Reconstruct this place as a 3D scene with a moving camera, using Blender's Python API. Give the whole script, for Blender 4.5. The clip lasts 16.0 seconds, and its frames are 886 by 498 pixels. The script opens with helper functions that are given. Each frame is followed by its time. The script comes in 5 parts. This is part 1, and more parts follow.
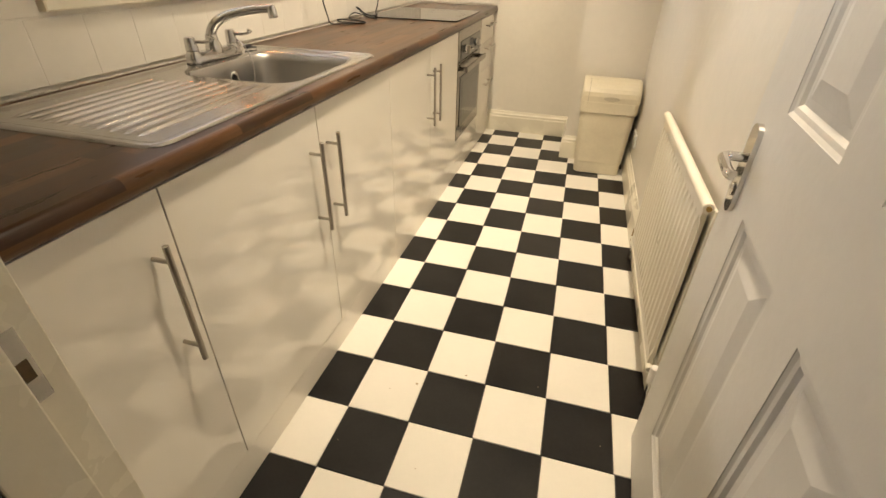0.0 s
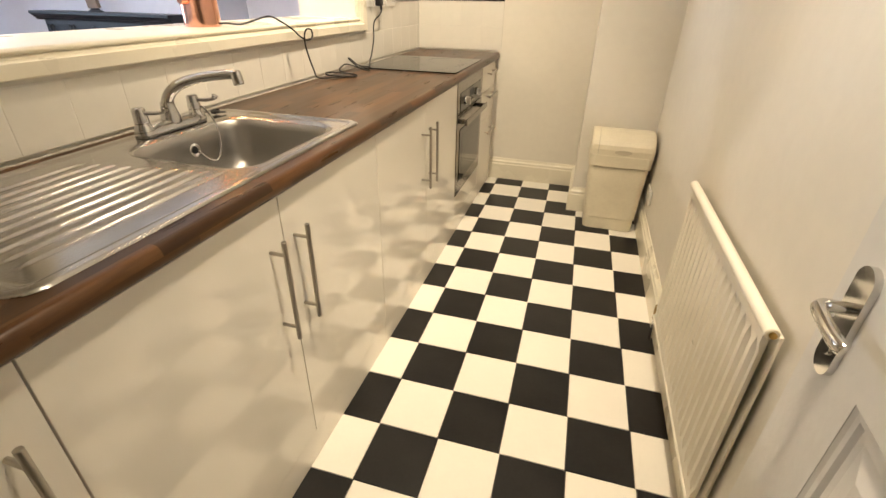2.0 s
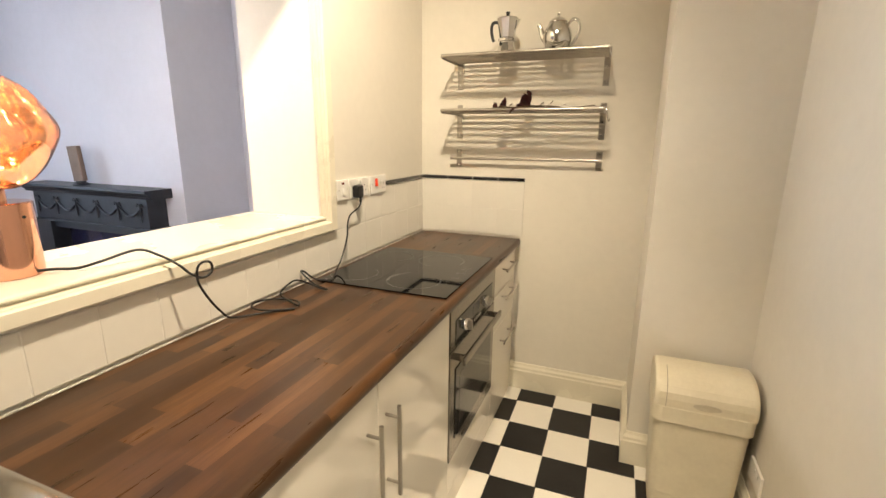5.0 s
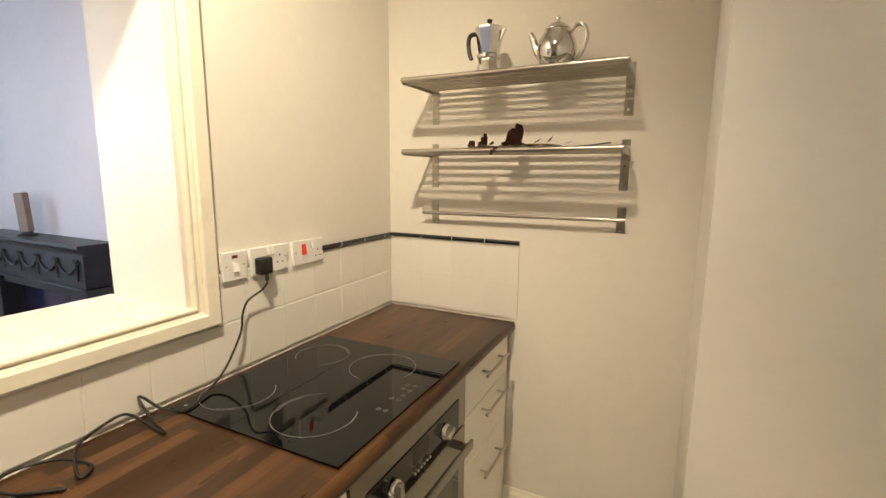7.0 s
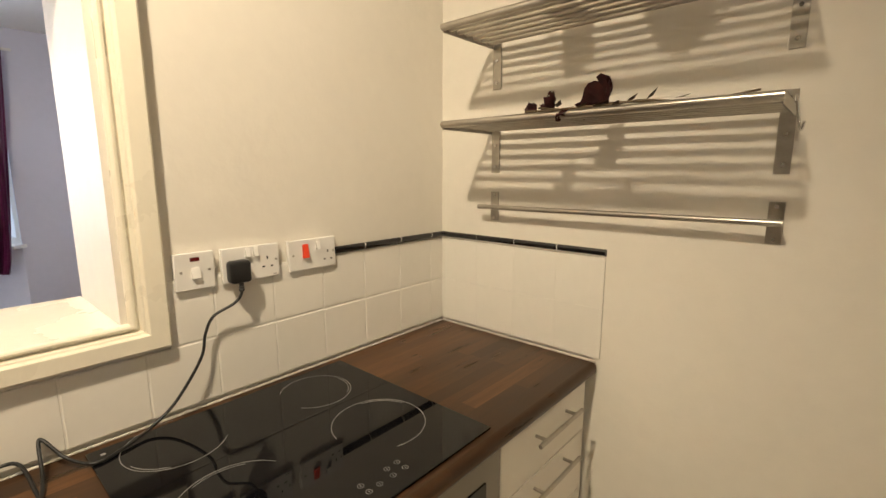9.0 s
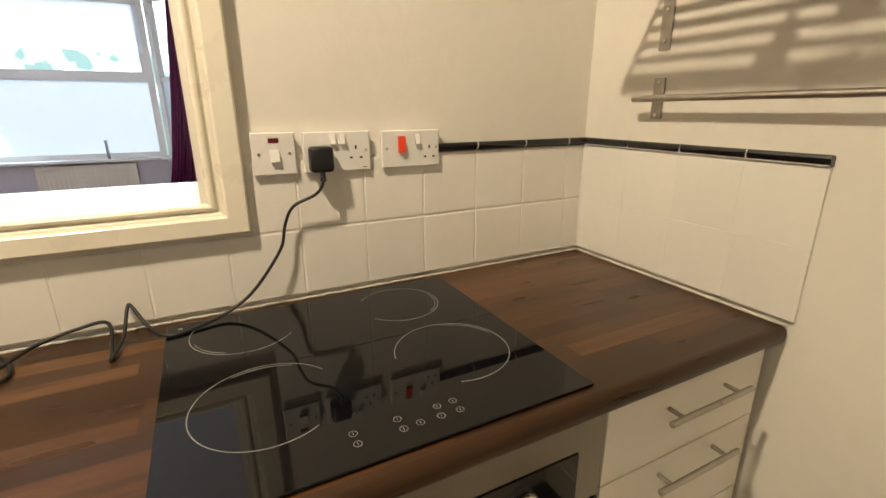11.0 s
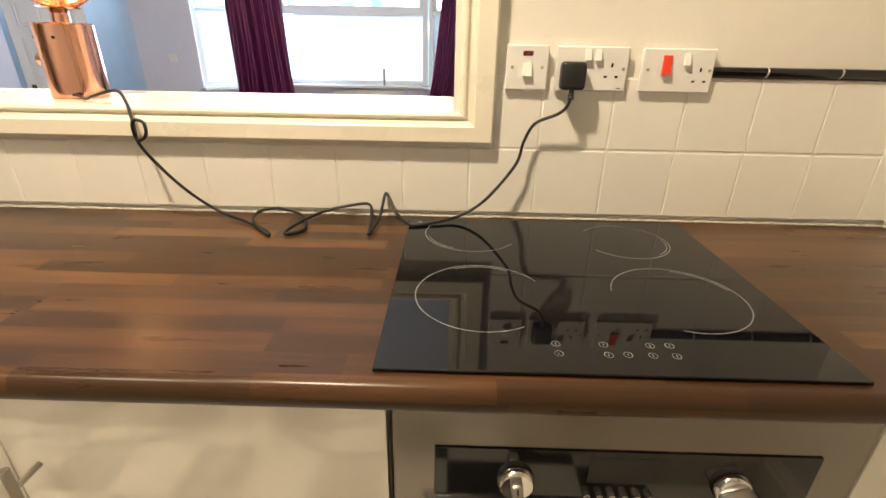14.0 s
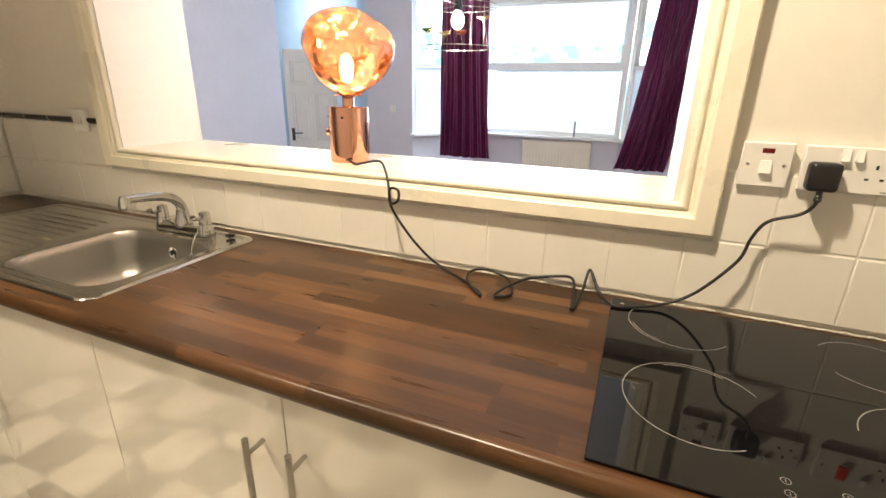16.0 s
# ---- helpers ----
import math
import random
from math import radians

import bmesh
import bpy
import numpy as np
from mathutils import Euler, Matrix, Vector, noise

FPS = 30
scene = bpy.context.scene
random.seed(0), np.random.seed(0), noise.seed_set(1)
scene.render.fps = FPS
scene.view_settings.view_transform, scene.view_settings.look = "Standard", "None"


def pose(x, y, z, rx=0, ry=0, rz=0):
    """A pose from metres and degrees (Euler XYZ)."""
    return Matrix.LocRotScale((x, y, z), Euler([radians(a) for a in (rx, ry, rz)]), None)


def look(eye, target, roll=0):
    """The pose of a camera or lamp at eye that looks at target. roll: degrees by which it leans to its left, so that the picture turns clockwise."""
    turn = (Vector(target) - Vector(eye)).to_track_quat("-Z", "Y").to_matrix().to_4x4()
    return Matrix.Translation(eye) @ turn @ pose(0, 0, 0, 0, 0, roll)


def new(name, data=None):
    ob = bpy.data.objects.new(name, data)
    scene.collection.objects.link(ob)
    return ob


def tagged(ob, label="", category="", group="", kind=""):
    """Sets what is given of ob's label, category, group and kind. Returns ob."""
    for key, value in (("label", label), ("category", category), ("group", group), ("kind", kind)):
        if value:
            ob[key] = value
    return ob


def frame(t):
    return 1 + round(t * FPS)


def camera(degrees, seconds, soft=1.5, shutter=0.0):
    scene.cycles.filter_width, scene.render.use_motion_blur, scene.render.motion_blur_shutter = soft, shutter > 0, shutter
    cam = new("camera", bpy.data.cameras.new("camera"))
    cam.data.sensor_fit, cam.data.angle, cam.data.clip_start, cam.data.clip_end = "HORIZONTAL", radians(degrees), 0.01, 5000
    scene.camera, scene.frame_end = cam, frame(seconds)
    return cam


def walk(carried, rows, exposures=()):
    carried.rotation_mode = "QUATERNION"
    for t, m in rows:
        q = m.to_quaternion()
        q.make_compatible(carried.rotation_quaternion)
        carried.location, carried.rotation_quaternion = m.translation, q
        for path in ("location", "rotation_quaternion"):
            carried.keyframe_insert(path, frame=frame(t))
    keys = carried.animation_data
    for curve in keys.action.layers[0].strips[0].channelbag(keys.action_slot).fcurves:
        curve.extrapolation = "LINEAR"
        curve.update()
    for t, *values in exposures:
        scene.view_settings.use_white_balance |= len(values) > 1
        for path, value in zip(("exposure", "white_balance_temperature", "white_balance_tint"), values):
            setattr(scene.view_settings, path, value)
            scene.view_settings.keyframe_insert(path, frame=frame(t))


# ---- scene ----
cam = camera(88.1, 16.0)
PATH = [
    (0, (1.254, 0.255, 1.211), (0.807, 1.879, 0.133), 1.3),
    (0.5, (1.251, 0.28, 1.231), (0.8, 1.91, 0.164), 1.2),
    (1, (1.242, 0.334, 1.242), (0.778, 1.977, 0.2), 0.8),
    (1.5, (1.213, 0.436, 1.244), (0.75, 2.095, 0.228), 1.3),
    (2, (1.194, 0.561, 1.26), (0.714, 2.242, 0.287), 1.1),
    (2.5, (1.162, 0.68, 1.316), (0.66, 2.415, 0.456), 1.0),
    (3, (1.147, 0.811, 1.346), (0.603, 2.602, 0.641), 0.7),
    (3.5, (1.129, 0.992, 1.37), (0.551, 2.799, 0.737), 0.8),
    (4, (1.124, 1.151, 1.394), (0.511, 2.962, 0.807), 0.7),
    (4.5, (1.119, 1.33, 1.43), (0.461, 3.135, 0.876), 0.7),
    (5, (1.099, 1.514, 1.453), (0.397, 3.326, 0.98), 0.6),
    (5.2, (1.08, 1.605, 1.472), (0.369, 3.417, 1.014), 0.7),
    (7.5, (1.138, 2.386, 1.501), (0.205, 4.129, 1.203), 0.3),
    (8, (1.118, 2.521, 1.499), (0.112, 4.223, 1.203), 0.25),
    (10.5, (1.046, 2.985, 1.35), (-0.62, 3.972, 0.849), -0.4),
    (11, (1.012, 3.015, 1.324), (-0.686, 3.894, 0.735), -0.2),
    (11.5, (0.998, 3.03, 1.302), (-0.71, 3.795, 0.598), 0.3),
    (12, (1.021, 3.042, 1.282), (-0.731, 3.658, 0.539), 0.1),
    (12.5, (1.032, 3.048, 1.277), (-0.765, 3.476, 0.51), 0.2),
    (13, (1.032, 3.044, 1.274), (-0.788, 3.307, 0.487), 0.5),
    (13.5, (1.021, 3.019, 1.272), (-0.803, 3.141, 0.463), 0.9),
    (14, (1.016, 2.998, 1.271), (-0.814, 2.969, 0.464), 1.0),
    (14.5, (1.028, 2.981, 1.303), (-0.775, 2.75, 0.471), 0.8),
    (15, (1.049, 2.963, 1.337), (-0.73, 2.55, 0.52), 0.5),
    (15.5, (1.062, 2.937, 1.336), (-0.712, 2.359, 0.616), 1.1),
    (16, (1.081, 2.915, 1.363), (-0.663, 2.192, 0.703), 1.1),
]
walk(cam, [(t, look(eye, target, roll)) for t, eye, target, roll in PATH],
     [(0, -0.17), (4, -0.25), (7.5, -0.58), (8.2, -0.65), (10.5, -0.65), (11.5, -0.63), (12.5, -0.46), (14, -0.22), (16, -0.18)])


# ---- world, sun, lamps ----
world = bpy.data.worlds.new("sky")
scene.world = world
world.use_nodes = True
wt = world.node_tree
sky = wt.nodes.new("ShaderNodeTexSky")
sky.sky_type, sky.sun_disc = "NISHITA", False
sky.sun_elevation, sky.sun_rotation = radians(36), radians(256)
wt.links.new(sky.outputs[0], wt.nodes["Background"].inputs[0])
wt.nodes["Background"].inputs[1].default_value = 0.15

sun = new("sun", bpy.data.lights.new("sun", "SUN"))
sun.data.energy, sun.data.angle, sun.data.color = 4.0, radians(25), (1, 0.95, 0.88)
sun.matrix_world = look((-8, -2, 6), (0, 0, 0))


def lamp(name, place, power, colour, size, kind="POINT", aim=None, cone=120):
    ob = new(name, bpy.data.lights.new(name, kind))
    ob.data.energy, ob.data.color = power, colour
    if kind == "AREA":
        ob.data.shape, ob.data.size = "DISK", size
    else:
        ob.data.shadow_soft_size = size
    ob.location = place
    if aim:
        ob.data.spot_size, ob.data.spot_blend = radians(cone), 1.0
        ob.matrix_world = look(place, aim)
    return ob


WARM = (1.0, 0.83, 0.60)
lamp("kitchen_spot_far", (0.76, 2.36, 2.84), 335, WARM, 0.065, "SPOT", (0.02, 2.86, 1.48), 117)
# Added fill spot without a fitting; brightens the near floor and cabinet doors.
lamp("near_fill_spot", (1.30, 1.25, 2.95), 340, WARM, 0.10, "SPOT", (1.20, 1.76, 0.0), 74)
bay = lamp("bay_daylight", (-4.75, 1.9, 1.65), 90, (0.62, 0.78, 1.0), 1.0, "AREA")
bay.data.shape, bay.data.size, bay.data.size_y = "RECTANGLE", 1.9, 1.4
bay.matrix_world = look((-4.75, 1.9, 1.65), (-1, 0.9, 1.2))


# ---- materials ----
def material(name, colour, rough=0.5, metal=0.0, grain=0.04, scale=6.0, bump=0.0, bump_scale=60.0, coat=0.0, stretch=(1, 1, 1), dark=None,
             rough_vary=0.06, ior=1.5, per_object=0.0):
    """A surface with mottling at two scales, fine relief and a slightly uneven gloss."""
    m = bpy.data.materials.new(name)
    m.use_nodes = True
    t = m.node_tree
    n, k = t.nodes, t.links
    b = n["Principled BSDF"]
    co = n.new("ShaderNodeTexCoord")
    mp = n.new("ShaderNodeMapping")
    mp.inputs["Scale"].default_value = stretch
    k.new(co.outputs["Object"], mp.inputs[0])
    big, fine = n.new("ShaderNodeTexNoise"), n.new("ShaderNodeTexNoise")
    big.inputs["Scale"].default_value, fine.inputs["Scale"].default_value = scale, scale * 14
    big.inputs["Detail"].default_value, fine.inputs["Detail"].default_value = 5, 4
    mixer = n.new("ShaderNodeMath")
    mixer.operation = "MULTIPLY_ADD"
    mixer.inputs[1].default_value = 0.35
    for node in (big, fine):
        k.new(mp.outputs[0], node.inputs["Vector"])
    k.new(fine.outputs[0], mixer.inputs[0])
    k.new(big.outputs[0], mixer.inputs[2])
    ramp = n.new("ShaderNodeValToRGB")
    c = Vector(colour)
    d = Vector(dark) if dark else c * (1 - 4 * grain)
    ramp.color_ramp.elements[0].position, ramp.color_ramp.elements[1].position = 0.45, 0.85
    ramp.color_ramp.elements[0].color, ramp.color_ramp.elements[1].color = (*d, 1), (*c, 1)
    k.new(mixer.outputs[0], ramp.inputs[0])
    out = ramp.outputs[0]
    if per_object:
        info, hsv, mr = n.new("ShaderNodeObjectInfo"), n.new("ShaderNodeHueSaturation"), n.new("ShaderNodeMapRange")
        mr.inputs["To Min"].default_value, mr.inputs["To Max"].default_value = 1 - per_object, 1 + per_object
        k.new(info.outputs["Random"], mr.inputs[0])
        k.new(mr.outputs[0], hsv.inputs["Value"])
        k.new(out, hsv.inputs["Color"])
        out = hsv.outputs[0]
    k.new(out, b.inputs["Base Color"])
    rr = n.new("ShaderNodeMapRange")
    rr.inputs["To Min"].default_value, rr.inputs["To Max"].default_value = max(0.0, rough - rough_vary), rough + rough_vary
    k.new(big.outputs[0], rr.inputs[0])
    k.new(rr.outputs[0], b.inputs["Roughness"])
    b.inputs["Metallic"].default_value = metal
    b.inputs["IOR"].default_value = ior
    b.inputs["Coat Weight"].default_value = coat
    b.inputs["Coat Roughness"].default_value = 0.04
    if bump:
        bn, bp = n.new("ShaderNodeTexNoise"), n.new("ShaderNodeBump")
        bn.inputs["Scale"].default_value, bn.inputs["Detail"].default_value = bump_scale, 4
        k.new(mp.outputs[0], bn.inputs["Vector"])
        k.new(bn.outputs[0], bp.inputs["Height"])
        bp.inputs["Strength"].default_value, bp.inputs["Distance"].default_value = 1.0, bump
        k.new(bp.outputs[0], b.inputs["Normal"])
    return m


def glowing(name, colour, strength):
    m = bpy.data.materials.new(name)
    m.use_nodes = True
    b = m.node_tree.nodes["Principled BSDF"]
    b.inputs["Base Color"].default_value = (*colour, 1)
    b.inputs["Emission Color"].default_value = (*colour, 1)
    b.inputs["Emission Strength"].default_value = strength
    return m


def worktop_material():
    """Walnut block laminate: staves of uneven length with grain along the worktop."""
    m = material("walnut_block_laminate", (0.2, 0.09, 0.04), 0.3)
    t = m.node_tree
    n, k = t.nodes, t.links
    b = n["Principled BSDF"]
    co, sep = n.new("ShaderNodeTexCoord"), n.new("ShaderNodeSeparateXYZ")
    k.new(co.outputs["Object"], sep.inputs[0])

    def op(kind, a, c=None, d=None):
        node = n.new("ShaderNodeMath")
        node.operation = kind
        for i, v in enumerate((a, c, d)):
            if v is None:
                continue
            if isinstance(v, (int, float)):
                node.inputs[i].default_value = v
            else:
                k.new(v, node.inputs[i])
        return node.outputs[0]

    strip = op("FLOOR", op("DIVIDE", op("ADD", sep.outputs[0], op("MULTIPLY", sep.outputs[2], -1.0)), 0.0415))
    shift, length = n.new("ShaderNodeTexWhiteNoise"), n.new("ShaderNodeTexWhiteNoise")
    shift.noise_dimensions = length.noise_dimensions = "1D"
    k.new(strip, shift.inputs["W"])
    k.new(op("ADD", strip, 31.7), length.inputs["W"])
    along = op("DIVIDE", op("ADD", sep.outputs[1], op("MULTIPLY", shift.outputs["Value"], 3.0)), op("MULTIPLY_ADD", length.outputs["Value"], 0.14, 0.26))
    stave = op("FLOOR", along)
    tone = n.new("ShaderNodeTexWhiteNoise")
    tone.noise_dimensions = "2D"
    cx = n.new("ShaderNodeCombineXYZ")
    k.new(strip, cx.inputs[0])
    k.new(stave, cx.inputs[1])
    k.new(cx.outputs[0], tone.inputs["Vector"])
    mp, grain, fine = n.new("ShaderNodeMapping"), n.new("ShaderNodeTexNoise"), n.new("ShaderNodeTexNoise")
    mp.inputs["Scale"].default_value = (14, 1.3, 14)
    k.new(co.outputs["Object"], mp.inputs[0])
    shifted = n.new("ShaderNodeVectorMath")
    shifted.operation = "ADD"
    k.new(mp.outputs[0], shifted.inputs[0])
    k.new(tone.outputs["Color"], shifted.inputs[1])
    for node, s in ((grain, 3.0), (fine, 14.0)):
        node.inputs["Scale"].default_value, node.inputs["Detail"].default_value = s, 6
        k.new(shifted.outputs[0], node.inputs["Vector"])
    value = op("ADD", op("MULTIPLY_ADD", grain.outputs[0], 0.55, op("MULTIPLY", fine.outputs[0], 0.25)), op("MULTIPLY", tone.outputs["Value"], 0.56))
    ramp = n.new("ShaderNodeValToRGB")
    for i, (p, c) in enumerate(((0.14, (0.020, 0.0098, 0.005)), (0.6, (0.042, 0.0195, 0.008)), (0.85, (0.077, 0.0345, 0.013)), (1.0, (0.115, 0.054, 0.021)))):
        e = ramp.color_ramp.elements[i] if i < 2 else ramp.color_ramp.elements.new(p)
        e.position, e.color = p, (*c, 1)
    k.new(value, ramp.inputs[0])
    k.new(ramp.outputs[0], b.inputs["Base Color"])
    b.inputs["Roughness"].default_value = 0.3
    b.inputs["IOR"].default_value = 1.36
    rr = n.new("ShaderNodeMapRange")
    rr.inputs["To Min"].default_value, rr.inputs["To Max"].default_value = 0.24, 0.34
    k.new(grain.outputs[0], rr.inputs[0])
    k.new(rr.outputs[0], b.inputs["Roughness"])
    return m


def glass_material(name, colour, rough=0.0, trans=1.0, metal=0.0):
    m = bpy.data.materials.new(name)
    m.use_nodes = True
    b = m.node_tree.nodes["Principled BSDF"]
    b.inputs["Base Color"].default_value = (*colour, 1)
    b.inputs["Roughness"].default_value = rough
    b.inputs["Transmission Weight"].default_value = trans
    b.inputs["Metallic"].default_value = metal
    return m


PAINT = material("cream_white_wall_paint", (0.74, 0.70, 0.62), 0.55, grain=0.02, scale=1.7, bump=0.0012, bump_scale=28, rough_vary=0.1)
LIVING = material("pale_lilac_white_paint", (0.66, 0.655, 0.73), 0.7, grain=0.02, scale=1.5, bump=0.001)
CEIL = material("white_ceiling_paint", (0.8, 0.79, 0.76), 0.8, grain=0.01, scale=2, bump=0.001)
GLOSS = material("cream_gloss_trim_paint", (0.78, 0.73, 0.60), 0.28, grain=0.015, scale=4, bump=0.0005, bump_scale=40)
DOORPAINT = material("white_satin_door_paint", (0.67, 0.65, 0.61), 0.35, grain=0.02, scale=3, bump=0.0004)
CABINET = material("high_gloss_white_door", (0.80, 0.76, 0.68), 0.004, grain=0.004, scale=1.5, ior=1.66, rough_vary=0.0)
CARCASS = material("white_melamine", (0.7, 0.68, 0.62), 0.4, grain=0.01)
WALLTILE = material("glazed_white_tile", (0.76, 0.73, 0.66), 0.14, grain=0.015, scale=3, bump=0.0008, bump_scale=9, per_object=0.02)
GROUT = material("cream_grout", (0.79, 0.76, 0.69), 0.8, grain=0.05, scale=20)
SEALANT = material("stained_grey_sealant", (0.60, 0.56, 0.48), 0.6, grain=0.12, scale=30, bump=0.002)
BLACKTILE = material("glossy_black_border_tile", (0.012, 0.012, 0.014), 0.08, grain=0.1, per_object=0.2)
FLOORW = material("cream_white_floor_tile", (0.76, 0.72, 0.64), 0.36, grain=0.014, scale=5, bump=0.00012, bump_scale=22, per_object=0.03, rough_vary=0.05)
FLOORB = material("charcoal_black_floor_tile", (0.016, 0.015, 0.015), 0.30, grain=0.14, ior=1.4, scale=7, bump=0.00012, bump_scale=30, per_object=0.15, rough_vary=0.06)
FLOORG = material("dark_floor_joint", (0.12, 0.1, 0.085), 0.8, grain=0.1, scale=25)
WORKTOP = worktop_material()
DECK = material("satin_pressed_steel", (0.50, 0.485, 0.46), 0.19, 1.0, grain=0.008, scale=5, rough_vary=0.03)
OVENSTEEL = material("oven_fascia_steel", (0.29, 0.27, 0.245), 0.22, 1.0, grain=0.01, scale=4, stretch=(3, 1, 3), rough_vary=0.03)
BOWL = material("satin_stainless_steel", (0.41, 0.395, 0.37), 0.36, 1.0, grain=0.015, scale=9, rough_vary=0.04)
NICKEL = material("satin_nickel", (0.46, 0.43, 0.38), 0.3, 1.0, grain=0.03, scale=20)
CHROME = material("polished_chrome", (0.68, 0.67, 0.65), 0.07, 1.0, grain=0.02, scale=15, rough_vary=0.05)
SHELFMETAL = material("stainless_shelf_rod", (0.48, 0.45, 0.40), 0.3, 1.0, grain=0.05, scale=18)
TAPCHROME = material("dulled_chrome", (0.58, 0.57, 0.56), 0.14, 1.0, grain=0.03, scale=18, rough_vary=0.05)
HOBGLASS = material("black_ceramic_hob_glass", (0.004, 0.004, 0.005), 0.03, grain=0.1, rough_vary=0.01, ior=1.38)
PRINT = material("pale_grey_hob_print", (0.18, 0.175, 0.17), 0.4, grain=0.02)
OVENGLASS = material("dark_oven_glass", (0.012, 0.012, 0.014), 0.06, grain=0.1, rough_vary=0.02)
BLACK = material("black_plastic", (0.012, 0.012, 0.013), 0.38, grain=0.1, scale=20)
CABLE = material("black_flex", (0.006, 0.006, 0.006), 0.5, grain=0.1, scale=30)
WHITEPL = material("white_moulded_plastic", (0.74, 0.72, 0.68), 0.3, grain=0.01)
REDPL = material("red_rocker_plastic", (0.75, 0.06, 0.02), 0.3, grain=0.02)
NEON = material("dark_red_neon_lens", (0.12, 0.01, 0.01), 0.2, grain=0.02)
BINPL = material("aged_cream_bin_plastic", (0.72, 0.66, 0.51), 0.38, grain=0.03, scale=5, bump=0.0004, dark=(0.63, 0.57, 0.44))
RADIATOR = material("cream_enamel_radiator", (0.76, 0.71, 0.6), 0.3, grain=0.015, scale=5)
COPPER = material("polished_copper", (0.78, 0.42, 0.30), 0.10, 1.0, grain=0.02, scale=8, rough_vary=0.04)
IRON = material("black_cast_iron", (0.018, 0.02, 0.028), 0.42, grain=0.12, scale=14, bump=0.0015)
CANDLE = material("grey_brown_wrapped_candle", (0.22, 0.155, 0.115), 0.6, grain=0.06, scale=10)
CURTAIN = material("plum_purple_satin_curtain", (0.17, 0.02, 0.085), 0.32, grain=0.1, scale=6, stretch=(6, 6, 0.6))
ROSE = material("dried_dark_red_rose", (0.07, 0.012, 0.012), 0.75, grain=0.15, scale=60, bump=0.003)
STALK = material("dried_brown_stalk", (0.10, 0.065, 0.03), 0.8, grain=0.12, scale=50)
BRASS = material("worn_brass", (0.45, 0.3, 0.1), 0.35, 1.0, grain=0.1, scale=20)
# Pale blue carries the glow of the lit hallway in the wall colour.
HALLBLUE = material("hall_paint_blue_light_in_colour", (0.50, 0.64, 0.78), 0.7, grain=0.02)
WOODFLOOR = material("oak_board_floor", (0.25, 0.15, 0.08), 0.4, grain=0.1, stretch=(8, 1, 1))
NET = material("white_window_film", (0.85, 0.87, 0.88), 0.5, grain=0.01)
nt = NET.node_tree
soft, both = nt.nodes.new("ShaderNodeBsdfTranslucent"), nt.nodes.new("ShaderNodeMixShader")
soft.inputs["Color"].default_value = (0.9, 0.94, 1.0, 1)
both.inputs[0].default_value = 0.8
nt.links.new(nt.nodes["Principled BSDF"].outputs[0], both.inputs[1])
nt.links.new(soft.outputs[0], both.inputs[2])
nt.links.new(both.outputs[0], nt.nodes["Material Output"].inputs[0])
PANE = glass_material("window_glass", (1, 1, 1))
BULB = glowing("lamp_filament_bulb", (1.0, 0.6, 0.25), 36)
PBULB = glowing("pendant_bulb", (1.0, 0.86, 0.6), 12)


# ---- builders ----
BASE = {}


def thing(name, place, label, category, group="", kind=""):
    ob = new(name)
    ob.location = place
    ob.empty_display_size = 0.1
    BASE[ob.name] = Vector(place)
    return tagged(ob, label, category, group, kind)


def finish(bm, name, mat, smooth, shift=None):
    if shift is not None:
        bmesh.ops.translate(bm, verts=bm.verts, vec=-shift)
    me = bpy.data.meshes.new(name)
    bmesh.ops.recalc_face_normals(bm, faces=bm.faces)
    bm.to_mesh(me)
    bm.free()
    me.materials.append(mat)
    if smooth:
        me.shade_smooth()
        if smooth != "all":
            me.set_sharp_from_angle(angle=radians(32))
        for f in me.polygons:
            if f.area > 0.0025 and smooth != "all" and name != "front_edge":
                f.use_smooth = False
    return me


def part(name, bm, mat, parent, label="", smooth=True):
    """Links a bmesh in world places as one mesh under a thing or a part."""
    shift = BASE.get(parent.name, Vector())
    ob = new(name, finish(bm, name, mat, smooth, shift))
    ob.parent = parent
    BASE[ob.name] = shift
    return tagged(ob, label)


def solid(name, bm, mat, place, label, category="", group="", kind="", smooth=True):
    """One mesh that is a thing of its own."""
    ob = new(name, finish(bm, name, mat, smooth, Vector(place)))
    ob.location = place
    BASE[ob.name] = Vector(place)
    return tagged(ob, label, category, group, kind)


def box(x0, x1, y0, y1, z0, z1, r=0.0, seg=2, bm=None):
    own = bmesh.new()
    vs = [own.verts.new((x, y, z)) for x in (x0, x1) for y in (y0, y1) for z in (z0, z1)]
    for f in ((0, 1, 3, 2), (4, 6, 7, 5), (0, 4, 5, 1), (2, 3, 7, 6), (0, 2, 6, 4), (1, 5, 7, 3)):
        own.faces.new([vs[i] for i in f])
    if r:
        bmesh.ops.bevel(own, geom=own.edges[:], offset=r, segments=seg, profile=0.5, affect="EDGES")
    return join(bm, own)


def join(bm, own):
    if bm is None:
        return own
    me = bpy.data.meshes.new("tmp")
    own.to_mesh(me)
    own.free()
    bm.from_mesh(me)
    bpy.data.meshes.remove(me)
    return bm


